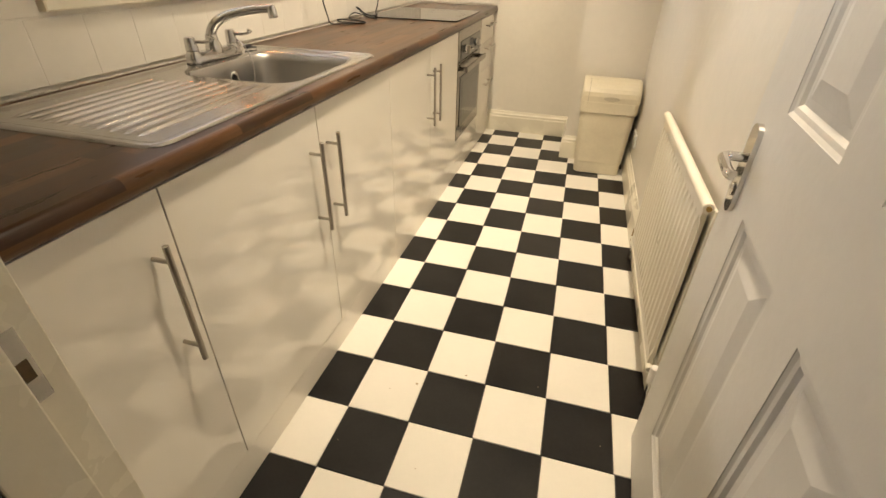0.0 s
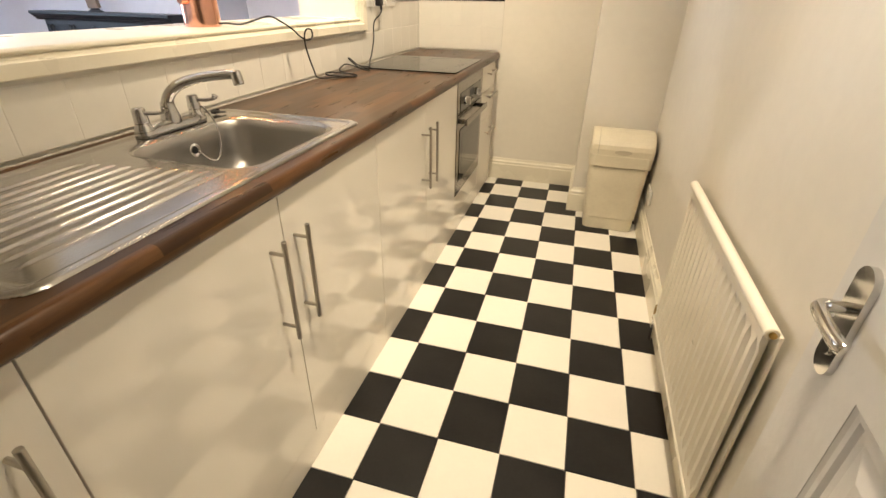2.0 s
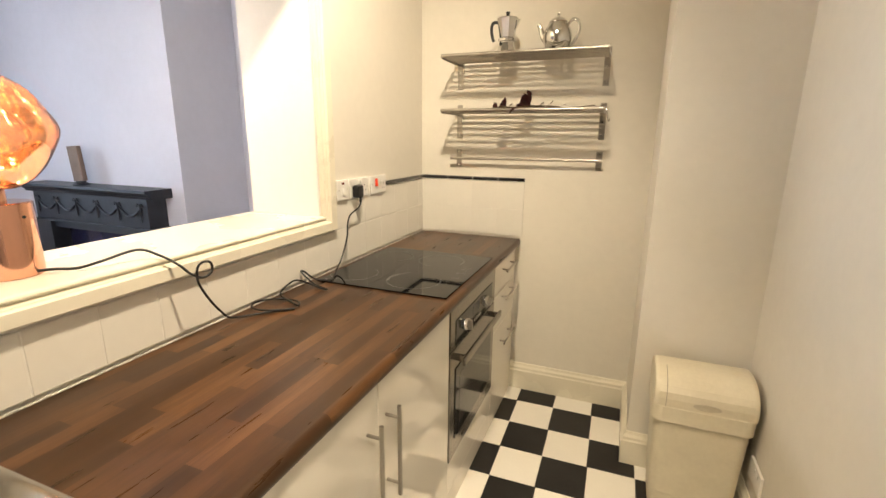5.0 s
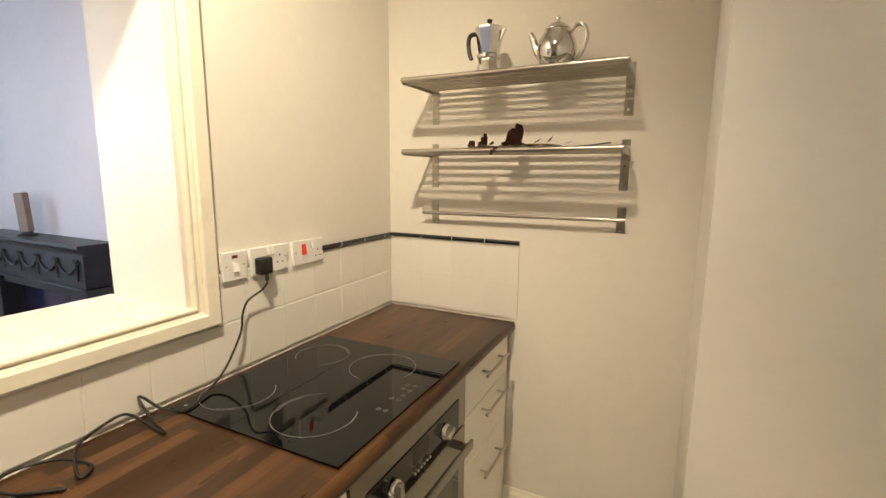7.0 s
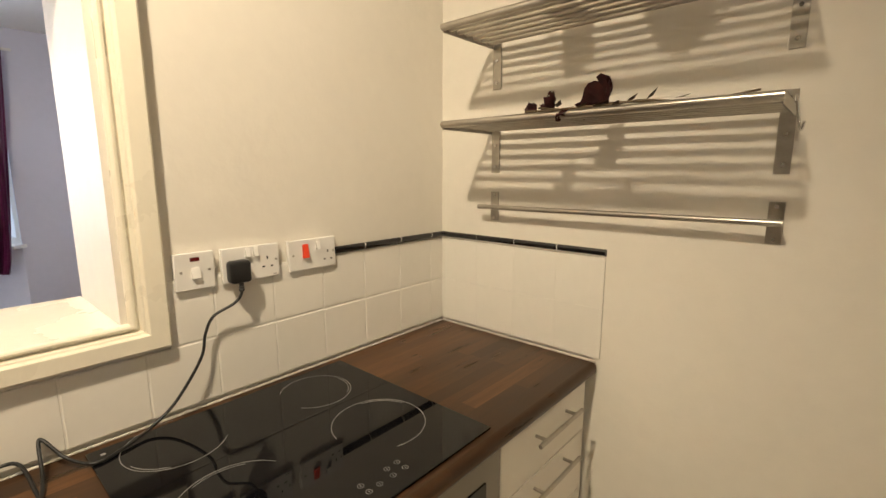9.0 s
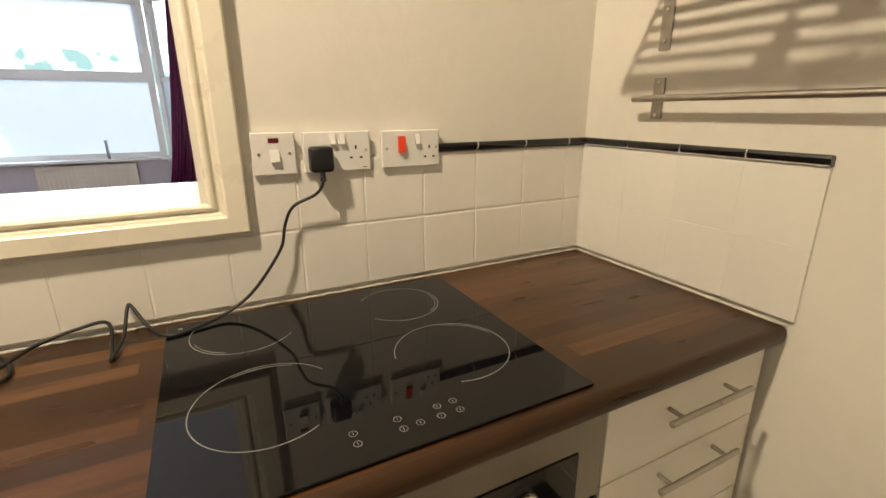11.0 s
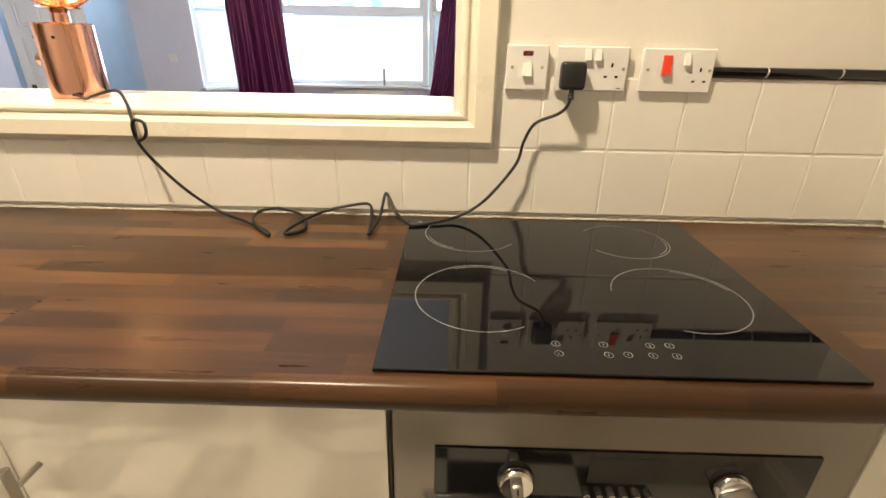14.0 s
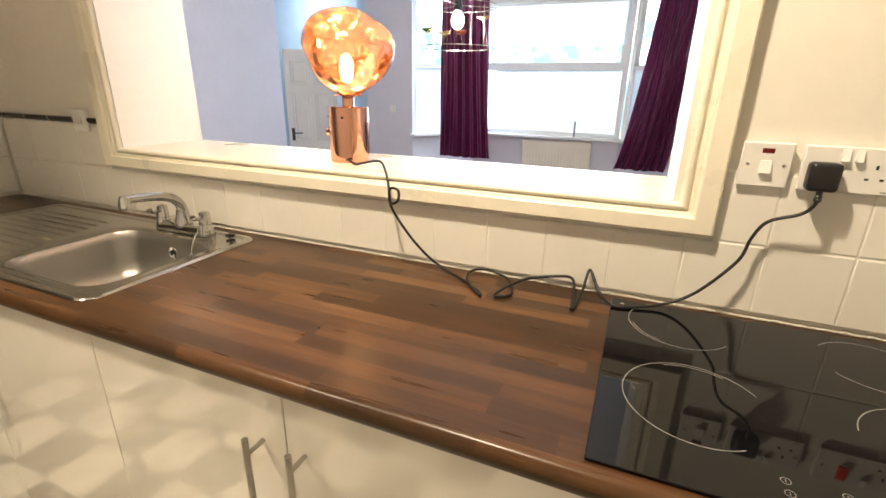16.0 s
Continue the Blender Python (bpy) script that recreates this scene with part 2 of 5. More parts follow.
def rod(a, b, r, r2=None, seg=16, bm=None, round_end=0.0):
    """A round bar from a to b, with its end edges softened."""
    a, b = Vector(a), Vector(b)
    r2 = r if r2 is None else r2
    q = (b - a).to_track_quat("Z", "Y").to_matrix().to_4x4()
    n = (b - a).length
    e = min(round_end or r * 0.15, n * 0.3)
    prof = [(0, r - e), (e, r), (n - e, r2), (n, r2 - e)]
    return lathe(prof, Matrix.Translation(a) @ q, seg, bm)


def lathe(prof, m=None, seg=24, bm=None, caps=True):
    """Turns (height, radius) pairs about the z axis of m."""
    m = m or Matrix()
    own = bm if bm is not None else bmesh.new()
    rings = []
    for h, r in prof:
        rings.append([own.verts.new(m @ Vector((r * math.cos(2 * math.pi * i / seg), r * math.sin(2 * math.pi * i / seg), h))) for i in range(seg)])
    for p, q in zip(rings, rings[1:]):
        for i in range(seg):
            own.faces.new((p[i], p[(i + 1) % seg], q[(i + 1) % seg], q[i]))
    if caps:
        own.faces.new(rings[0][::-1])
        own.faces.new(rings[-1])
    return own


def smoothline(pts, steps=8):
    pts = [Vector(p) for p in pts]
    out = []
    for i in range(len(pts) - 1):
        p0, p1, p2, p3 = pts[max(i - 1, 0)], pts[i], pts[i + 1], pts[min(i + 2, len(pts) - 1)]
        for s in range(steps):
            t = s / steps
            out.append(0.5 * (2 * p1 + (p2 - p0) * t + (2 * p0 - 5 * p1 + 4 * p2 - p3) * t * t + (3 * p1 - p0 - 3 * p2 + p3) * t ** 3))
    return out + [pts[-1]]


def tube(pts, r, seg=16, bm=None, radii=None, flat=1.0):
    """A round tube along points; radii may vary along it."""
    own = bm if bm is not None else bmesh.new()
    pts = [Vector(p) for p in pts]
    rings, side = [], None
    for i, p in enumerate(pts):
        d = (pts[min(i + 1, len(pts) - 1)] - pts[max(i - 1, 0)]).normalized()
        if side is None:
            side = d.orthogonal().normalized()
        side = (side - d * side.dot(d)).normalized()
        up = d.cross(side)
        rr = radii[i] if radii else r
        rings.append([own.verts.new(p + side * rr * math.cos(2 * math.pi * j / seg) + up * rr * flat * math.sin(2 * math.pi * j / seg)) for j in range(seg)])
    for p, q in zip(rings, rings[1:]):
        for j in range(seg):
            own.faces.new((p[j], p[(j + 1) % seg], q[(j + 1) % seg], q[j]))
    own.faces.new(rings[0][::-1])
    own.faces.new(rings[-1])
    return own


def prism(outline, axis, a, b, bm=None):
    """Pushes an outline of pairs along an axis from a to b: 'x' takes (y, z), 'y' takes (x, z), 'z' takes (x, y)."""
    own = bm if bm is not None else bmesh.new()

    def at(p, v):
        return {"x": (v, *p), "y": (p[0], v, p[1]), "z": (*p, v)}[axis]

    p = [own.verts.new(at(o, a)) for o in outline]
    q = [own.verts.new(at(o, b)) for o in outline]
    for i in range(len(p)):
        j = (i + 1) % len(p)
        own.faces.new((p[i], p[j], q[j], q[i]))
    own.faces.new(p[::-1])
    own.faces.new(q)
    return own


def moulding(profile, path, bm=None, closed=False):
    """Sweeps (out, across) pairs round a flat path in the plane of a wall, with mitred corners. path: (corner, out, across) vectors."""
    own = bm if bm is not None else bmesh.new()
    rings = [[own.verts.new(Vector(c) + Vector(o) * u + Vector(w) * v) for u, v in profile] for c, o, w in path]
    n = len(profile)
    pairs = list(zip(rings, rings[1:])) + ([(rings[-1], rings[0])] if closed else [])
    for p, q in pairs:
        for i in range(n):
            own.faces.new((p[i], p[(i + 1) % n], q[(i + 1) % n], q[i]))
    if not closed:
        own.faces.new(rings[0][::-1])
        own.faces.new(rings[-1])
    return own


# ---- structure ----
FAR, RIGHT, NEAR, TOP, BACK = 4.0, 1.655, 0.52, 3.05, -0.33
OPEN_A, OPEN_B, SILL, LINTEL = 1.235, 3.0, 1.144, 2.03


def structure(name, bm, mat, label):
    return solid(name, bm, mat, (0, 0, 0), label, kind="structure", smooth=False)


hatch_wall = box(BACK, 0, -1.4, FAR, -0.02, SILL - 0.022)
box(BACK, 0, -1.4, OPEN_A, SILL - 0.022, LINTEL, bm=hatch_wall)
box(BACK, 0, OPEN_B, FAR, SILL - 0.022, LINTEL, bm=hatch_wall)
box(BACK, 0, -1.4, FAR, LINTEL, TOP, bm=hatch_wall)
wall_hatch = structure("wall_hatch", hatch_wall, PAINT, "cream painted thick wall with a serving hatch above the worktop")
wall_far = structure("wall_far", box(-0.32, 2.0, FAR, FAR + 0.2, -0.02, TOP), PAINT, "cream painted end wall behind the wall shelves, faintly scuffed")
nib = structure("wall_nib", box(1.225, RIGHT + 0.01, 3.54, FAR, -0.02, TOP), PAINT, "cream painted boxed-out wall corner beside the bin")
wall_side = structure("wall_side", box(RIGHT, RIGHT + 0.15, -1.4, FAR, -0.02, TOP), PAINT, "long cream painted wall behind the radiator")
near = box(0.0, 0.66, NEAR - 0.12, NEAR, -0.02, TOP)
box(1.565, RIGHT, NEAR - 0.12, NEAR, -0.02, TOP, bm=near)
box(0.66, 1.565, NEAR - 0.12, NEAR, 2.06, TOP, bm=near)
wall_near = structure("wall_near", near, PAINT, "cream painted wall with the kitchen doorway")
structure("wall_hall", box(-0.32, 2.0, -1.55, -1.4, -0.02, TOP), PAINT, "plain painted hall wall behind the doorway")
structure("ceiling_kitchen", box(-0.32, 2.0, -1.55, FAR + 0.2, TOP, TOP + 0.1), CEIL, "plain white kitchen ceiling")
floor = structure("floor", box(-0.1, 1.8, -1.5, FAR + 0.05, -0.06, -0.004), FLOORG, "checkerboard floor of black and cream square tiles")

frame_l = prism([(0.0, 0), (0.014, 0), (0.022, 0.02), (0.022, 0.06), (0.0, 0.06)], "z", 0, 2.06)
bmesh.ops.translate(frame_l, verts=frame_l.verts, vec=(0.64, NEAR, 0))
jamb = box(0.655, 0.678, NEAR - 0.121, NEAR + 0.004, -0.002, 2.055, 0.002)
box(0.678, 0.692, NEAR - 0.121, NEAR - 0.045, -0.002, 2.043, 0.003, bm=jamb)
door_frame = structure("door_frame", jamb, GLOSS, "cream gloss door frame with a worn strike plate")
strike = box(0.6785, 0.6800, NEAR - 0.052, NEAR - 0.022, 0.735, 0.845, 0.0006)
part("strike_plate", strike, CHROME, door_frame, "worn chrome strike plate")
part("latch_hole", box(0.6795, 0.6806, NEAR - 0.046, NEAR - 0.028, 0.770, 0.800), STALK, door_frame, "dark bare wood latch hole")
structure("door_frame_side", box(1.543, 1.565, NEAR - 0.121, NEAR + 0.004, -0.002, 2.055, 0.002), GLOSS, "cream gloss hinge side of the door frame")
structure("door_head", box(0.678, 1.543, NEAR - 0.121, NEAR + 0.004, 2.043, 2.06, 0.002), GLOSS, "cream gloss head of the door frame")

# skirting
SKIRT = [(0, 0), (0.019, 0), (0.019, 0.115), (0.015, 0.122), (0.015, 0.135), (0.008, 0.146), (0.004, 0.160), (0, 0.160)]


def skirting(name, corners, label):
    """corners: (x, y, outward x, outward y)"""
    path = [(Vector((x, y, 0)), Vector((u, v, 0)), Vector((0, 0, 1))) for x, y, u, v in corners]
    return structure(name, moulding(SKIRT, path), GLOSS, label)


skirting("baseboard_far", [(0.56, FAR, 0, -1), (1.225, FAR, -1, -1), (1.225, 3.54, -1, -1), (RIGHT, 3.54, -1, -1), (RIGHT, NEAR + 0.005, -1, 0)],
         "tall moulded cream gloss skirting board")

# hatch frame, moulded, with mitred corners
ARCH = [(0.0, 0.0), (0.009, 0.0), (0.015, 0.0025), (0.0175, 0.007), (0.0165, 0.012), (0.010, 0.0165), (0.0095, 0.019), (0.014, 0.021), (0.0185, 0.024), (0.0195, 0.028), (0.0265, 0.031), (0.028, 0.033), (0.028, 0.068), (0.025, 0.072), (0.0, 0.072)]
arch_path = [(Vector((0, OPEN_A - 0.004, SILL - 0.0)), Vector((1, 0, 0)), Vector((0, -1, -1))), (Vector((0, OPEN_B + 0.012, SILL)), Vector((1, 0, 0)), Vector((0, 1, -1))),
             (Vector((0, OPEN_B + 0.012, LINTEL)), Vector((1, 0, 0)), Vector((0, 1, 1))), (Vector((0, OPEN_A - 0.004, LINTEL)), Vector((1, 0, 0)), Vector((0, -1, 1)))]
window_hatch = structure("trim_hatch", moulding(ARCH, [(c, o, Vector((0, w.y, w.z * (0.86 if w.z < 0 else 1)))) for c, o, w in arch_path], closed=True), GLOSS, "cream gloss moulded frame round the serving hatch")
structure("sill_hatch", box(BACK - 0.01, 0.003, OPEN_A, OPEN_B, SILL - 0.022, SILL, 0.003), GLOSS, "deep white glossy sill of the serving hatch")

# living room beyond the hatch
LX, LY, LTOP, LFL = -4.2, 3.80, 2.6, -0.16
liv = box(-1.70, BACK, 4.38, 4.5, LFL, LTOP)
structure("wall_living_alcove", liv, LIVING, "pale lilac painted alcove wall beside the chimney breast")
structure("chimney_breast", box(-4.40, -1.70, LY, 4.5, LFL, LTOP), LIVING, "pale lilac painted chimney breast behind the fireplace")
structure("wall_living_end", box(LX - 0.9, -4.40, 4.38, 4.5, LFL, LTOP), LIVING, "pale painted alcove wall near the bay window")
structure("wall_living_near", box(-3.04, BACK, -0.95, -0.8, LFL, LTOP), LIVING, "pale blue-lit painted living room wall")
structure("wall_living_return", box(-3.16, -3.04, -2.4, -0.8, LFL, LTOP), LIVING, "pale painted wall return by the inner door")
structure("wall_living_bay", box(LX - 0.15, LX, -0.35, 0.28, LFL, LTOP), LIVING, "pale painted wall beside the bay window")
structure("wall_living_bay_right", box(LX - 0.15, LX, 3.3, 3.81, LFL, LTOP), LIVING, "pale painted wall at the other side of the bay")
structure("wall_living_recess", box(LX - 0.15, -3.1, -2.5, -2.4, LFL, LTOP), LIVING, "pale painted hall wall beyond the inner door")
# These two hall walls are coloured blue for the light in the hallway.
structure("wall_living_outer", box(LX - 0.9, LX - 0.75, -2.5, -0.35, LFL, LTOP), HALLBLUE, "hall side wall with bluish hallway light put into its colour")
structure("wall_bay_return", box(LX - 0.9, LX, -0.45, -0.35, LFL, LTOP), HALLBLUE, "hall wall return with bluish hallway light put into its colour")
structure("ceiling_living", box(LX - 1.1, BACK, -2.5, 4.5, LTOP, LTOP + 0.1), CEIL, "plain white living room ceiling")
structure("floor_living", box(LX - 1.1, BACK, -2.5, 4.5, LFL - 0.05, LFL), WOODFLOOR, "plain wooden living room floor")
structure("bay_lintel", prism([(LX, 0.28), (LX - 0.72, 0.9), (LX - 0.72, 2.78), (LX, 3.3), (LX + 0.04, 3.3), (LX + 0.04, 0.28)], "z", 2.42, LTOP), CEIL, "white ceiling of the bay window")
structure("floor_bay", prism([(LX, 0.28), (LX - 0.85, 0.9), (LX - 0.85, 2.78), (LX, 3.3)], "z", LFL - 0.06, LFL - 0.001), WOODFLOOR, "wooden floor of the bay")

# bay window: three lights with sills, sashes and film
def bay_window(name, a, b, lights, label):
    a, b = Vector((*a, 0)), Vector((*b, 0))
    d = (b - a).normalized()
    nrm = Vector((-d.y, d.x, 0))
    if nrm.x > 0:
        nrm = -nrm
    m = Matrix(((d.x, nrm.x, 0, a.x), (d.y, nrm.y, 0, a.y), (0, 0, 1, 0), (0, 0, 0, 1)))
    n = (b - a).length
    root = thing(name, (a.x, a.y, LFL), label, "", kind="structure")

    def put(nm, bm, mat, lb=""):
        bmesh.ops.transform(bm, matrix=m, verts=bm.verts)
        return part(nm, bm, mat, root, lb, smooth=False)

    put("wall_below", box(0, n, 0, 0.12, LFL, 0.80), LIVING, "painted wall under the window")
    put("window_sill", box(-0.02, n + 0.02, -0.10, 0.12, 0.80, 0.83, 0.004), CEIL, "white painted window sill")
    w = n / lights
    fr = box(0, n, 0.02, 0.09, 0.83, 0.88)
    box(0, n, 0.02, 0.09, 2.36, 2.42, bm=fr)
    for i in range(lights + 1):
        x = min(max(i * w - 0.03, 0), n - 0.06)
        box(x, x + 0.06, 0.02, 0.09, 0.88, 2.36, bm=fr)
    box(0.06, n - 0.06, 0.03, 0.08, 1.60, 1.645, bm=fr)
    put("window_frame", fr, CEIL, "white painted sash frame")
    for i in range(lights):
        lower = put("pane", box(i * w + 0.03, (i + 1) * w - 0.03, 0.052, 0.058, 0.88, 1.60), NET, "lower pane with white privacy film")
        upper = put("pane", box(i * w + 0.03, (i + 1) * w - 0.03, 0.052, 0.058, 1.645, 2.36), PANE, "clear upper pane")
        upper.visible_shadow = False
        if i == 0 and n > 1.2:
            put("roller_blind", box(0.05, n - 0.05, 0.012, 0.016, 1.875, 2.33), NET, "pale translucent roller blind pulled half down")
            put("blind_tube", rod((0.05, 0.0, 2.34), (n - 0.05, 0.0, 2.34), 0.020, seg=16), CEIL, "white blind tube")
            for a, b in ((0.06, 0.10), (n - 0.10, n - 0.06)):
                put("sash_stile", box(a, b, 0.034, 0.076, 1.645, 2.36, 0.002), CEIL, "white painted sash stile")
            put("sash_rail", box(0.10, n - 0.10, 0.036, 0.074, 1.645, 1.69, 0.002), CEIL, "white painted meeting rail")
    return root


bay_window("window_1", (LX - 0.72, 0.9), (LX - 0.72, 2.68), 1, "wide white sash window in the middle of the bay")
bay_window("window_2", (LX, 0.28), (LX - 0.72, 0.9), 1, "angled white side window of the bay")
bay_window("window_3", (LX - 0.72, 2.68), (LX, 3.3), 1, "angled white side window of the bay")
ground = solid("ground", box(-60, 60, -60, 60, -0.7, -0.6), material("garden_grass", (0.07, 0.11, 0.04), 0.9, grain=0.1, scale=0.6), (0, 0, 0), "plain grass ground outside the bay window", kind="structure", smooth=False)

# ---- floor tiles ----
PX, PY, SKEW = 0.2025, 0.2118, radians(1.35)
tile_meshes = {}
origin = Vector((1.1195, 1.3125, 0))
for black in (0, 1):
    b = box(0.0012, PX - 0.0012, 0.0012, PY - 0.0012, -0.012, 0.0, 0.0012, 1)
    tile_meshes[black] = finish(b, "floor_tile", FLOORB if black else FLOORW, False)
TILES = [(i, j) for j in range(-9, 13) for i in range(-3, 3)]

# ---- wall tiles of the splashback ----
TW = 0.1485


def wall_tile_mesh(w, h, mat, depth=0.0075, fine=False):
    g = 0.0003 if fine else 0.0012
    return finish(box(0, depth, g, w - g, g, h - g, 0.0006 if fine else 0.0022, 3), "tile", mat, False)


def tiled(parent, wall, start, end, z, h, name="tile", joints=None):
    """A row of tiles on the hatch wall ('x') or an end wall ('y', facing -1 or 1)."""
    made, p = {}, start
    while p > end + 0.004:
        w = min(TW, p - end) if not (joints and p == start) else joints
        key = (round(w, 3), h)
        if key not in made:
            made[key] = wall_tile_mesh(w, h, WALLTILE, fine=wall == "far")
        ob = new("tile", made[key])
        ob.parent = parent
        if wall == "x":
            ob.location = (0, p - w, z)
        elif wall == "far":
            ob.location, ob.rotation_euler = (p, FAR, z), (0, 0, radians(90))
            ob.rotation_euler = (0, 0, radians(-90))
            ob.location = (p - w, FAR, z)
        else:
            ob.rotation_euler = (0, 0, radians(90))
            ob.location = (p, NEAR, z)
        p -= w


def border(parent, wall, start, end, first=None):
    made, p = {}, start
    while p > end + 0.004:
        w = min(TW, p - end) if not (first and p == start) else first
        key = round(w, 3)
        if key not in made:
            bm = tube([(0.006, 0.0021, 0), (0.006, w - 0.0021, 0)], 0.0125, 12, flat=0.72)
            made[key] = finish(bm, "border_tile", BLACKTILE, True)
        ob = new("border_tile", made[key])
        ob.parent = parent
        if wall == "x":
            ob.location = (0.0, p - w, 1.2325)
        elif wall == "far":
            ob.rotation_euler, ob.location = (0, 0, radians(-90)), (p - w, FAR, 1.2325)
        else:
            ob.rotation_euler, ob.location = (0, 0, radians(90)), (p, NEAR, 1.2325)
        p -= w

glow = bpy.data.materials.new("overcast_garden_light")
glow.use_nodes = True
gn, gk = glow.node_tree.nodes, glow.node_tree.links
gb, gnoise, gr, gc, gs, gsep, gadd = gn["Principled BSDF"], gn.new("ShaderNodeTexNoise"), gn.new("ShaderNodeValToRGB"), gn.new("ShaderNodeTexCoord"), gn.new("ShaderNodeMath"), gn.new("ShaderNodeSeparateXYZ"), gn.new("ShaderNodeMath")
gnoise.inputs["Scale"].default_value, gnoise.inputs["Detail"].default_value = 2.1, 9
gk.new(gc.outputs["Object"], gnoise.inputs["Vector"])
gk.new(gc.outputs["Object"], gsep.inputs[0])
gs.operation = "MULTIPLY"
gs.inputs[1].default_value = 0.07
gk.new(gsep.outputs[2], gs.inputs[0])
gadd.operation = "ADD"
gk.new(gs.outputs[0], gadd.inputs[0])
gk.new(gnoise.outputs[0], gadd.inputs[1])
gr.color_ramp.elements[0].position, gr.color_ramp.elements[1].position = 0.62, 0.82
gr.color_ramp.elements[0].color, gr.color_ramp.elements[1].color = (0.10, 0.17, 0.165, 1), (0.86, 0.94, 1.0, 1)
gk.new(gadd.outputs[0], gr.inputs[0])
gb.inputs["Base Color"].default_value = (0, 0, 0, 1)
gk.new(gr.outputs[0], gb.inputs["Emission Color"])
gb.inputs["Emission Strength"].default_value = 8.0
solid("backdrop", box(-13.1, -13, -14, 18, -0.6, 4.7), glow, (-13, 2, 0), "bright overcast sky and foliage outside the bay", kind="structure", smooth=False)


# ---- worktop and units ----
WT = 0.91
SX0, SX1, SY0, SY1 = 0.045, 0.556, 0.86, 1.862      # sink
BX0, BX1, BY0, BY1 = 0.135, 0.500, 1.378, 1.79      # bowl


def worktop():
    prof = [(0.007, WT), (0.585, WT), (0.585, WT - 0.040), (0.007, WT - 0.040)]
    bm = bmesh.new()
    hx0, hx1, hy0, hy1 = BX0 - 0.02, BX1 + 0.02, BY0 - 0.02, BY1 + 0.02
    prism(prof, "y", NEAR + 0.002, hy0, bm)
    prism(prof, "y", hy1, FAR - 0.008, bm)
    prism([(hx1, WT)] + prof[1:-1] + [(hx1, WT - 0.040)], "y", hy0, hy1, bm)
    box(0.007, hx0, hy0, hy1, WT - 0.04, WT, bm=bm)
    bmesh.ops.remove_doubles(bm, verts=bm.verts, dist=0.00005)
    return bm


wtop = thing("worktop", (0.3, 2.2, WT - 0.04), "long dark walnut block laminate worktop with rounded front edge", "worktop")
BASE[wtop.name] = Vector((0, 0, 0))
wtop.location = (0, 0, 0)
part("top_slab", worktop(), WORKTOP, wtop, "", smooth=False)
edge = [(0.5852, WT)] + [(0.5852 + 0.0158 * math.sin(a) ** 0.8, WT - 0.020 + 0.020 * math.cos(a)) for a in [math.pi * i / 14 for i in range(1, 14)]] + [(0.5852, WT - 0.040)]
part("front_edge", prism(edge, "y", NEAR + 0.002, FAR - 0.008), WORKTOP, wtop, "rounded laminate front edge", smooth=True)
part("end_strip", box(0.02, 0.590, FAR - 0.0078, FAR - 0.0050, WT - 0.038, WT - 0.002), BLACK, wtop, "dark end strip", smooth=False)
seal = tube([(0.010, NEAR + 0.01, WT + 0.0008), (0.010, FAR - 0.01, WT + 0.0008)], 0.0028, 16)
tube([(0.012, FAR - 0.010, WT + 0.001), (0.598, FAR - 0.010, WT + 0.001)], 0.0026, 16, seal)
rng = random.Random(4)
seal2 = bmesh.new()
y = NEAR + 0.02
while y < FAR - 0.03:
    n = rng.uniform(0.008, 0.035)
    tube([(0.012 + rng.uniform(-0.001, 0.003), y, WT + 0.002), (0.0125, y + n * 0.5, WT + rng.uniform(0.003, 0.005)), (0.012, y + n, WT + 0.002)], 0.0016, 6, seal2)
    y += n + rng.uniform(0.0, 0.03)
sealant = solid("sealant_bead", seal, SEALANT, (0, 0, 0), "stained grey sealant bead along the back of the worktop", "sealant", smooth=True)
part("crumb_line", seal2, CARCASS, sealant, "uneven pale grout crumbs")["kind"] = "stuff"


def bar_handle(parent, a, b, out=0.032, label="brushed steel bar handle"):
    """A bar with two posts that stand on the front at x = 0.58."""
    a, b = Vector(a), Vector(b)
    d = (b - a).normalized()
    bm = rod(a, b, 0.006, seg=14)
    for p in (a + d * 0.035, b - d * 0.035):
        rod((0.579, p.y, p.z), (a.x, p.y, p.z), 0.0045, seg=12, bm=bm)
    return part("handle", bm, NICKEL, parent, label)


def base_unit(y0, y1, doors, label):
    root = thing("base_cabinet", (0.3, (y0 + y1) / 2, 0), label, "kitchen cabinet", "kitchen base cabinets")
    bm = box(0.02, 0.556, y0 + 0.001, y0 + 0.018, 0.10, 0.868)
    box(0.02, 0.556, y1 - 0.018, y1 - 0.001, 0.10, 0.868, bm=bm)
    box(0.02, 0.556, y0 + 0.018, y1 - 0.018, 0.10, 0.118, bm=bm)
    box(0.02, 0.03, y0 + 0.018, y1 - 0.018, 0.118, 0.868, bm=bm)
    part("carcass", bm, CARCASS, root, "", smooth=False)
    for a, b, side in doors:
        door = part("door", box(0.560, 0.580, a + 0.0016, b - 0.0016, 0.105, 0.862, 0.0012, 2), CABINET, root, "plain gloss white cabinet door", smooth=False)
        hy = a + 0.040 if side == "a" else b - 0.055
        bar_handle(door, (0.620, hy, 0.783), (0.620, hy, 0.514))
    return root


S = [0.525, 0.818, 1.362, 1.900, 2.412, 2.925, 3.535, FAR - 0.012]
base_unit(S[0], S[1], [(S[0], S[1], "b")], "gloss white single base cabinet with bar handle beside the doorway")
base_unit(S[1], S[3], [(S[1], S[2], "b"), (S[2], S[3], "a")], "gloss white double base cabinet under the steel sink")
base_unit(S[3], S[5], [(S[3], S[4], "b"), (S[4], S[5], "a")], "gloss white double base cabinet with two bar handles beside the oven")

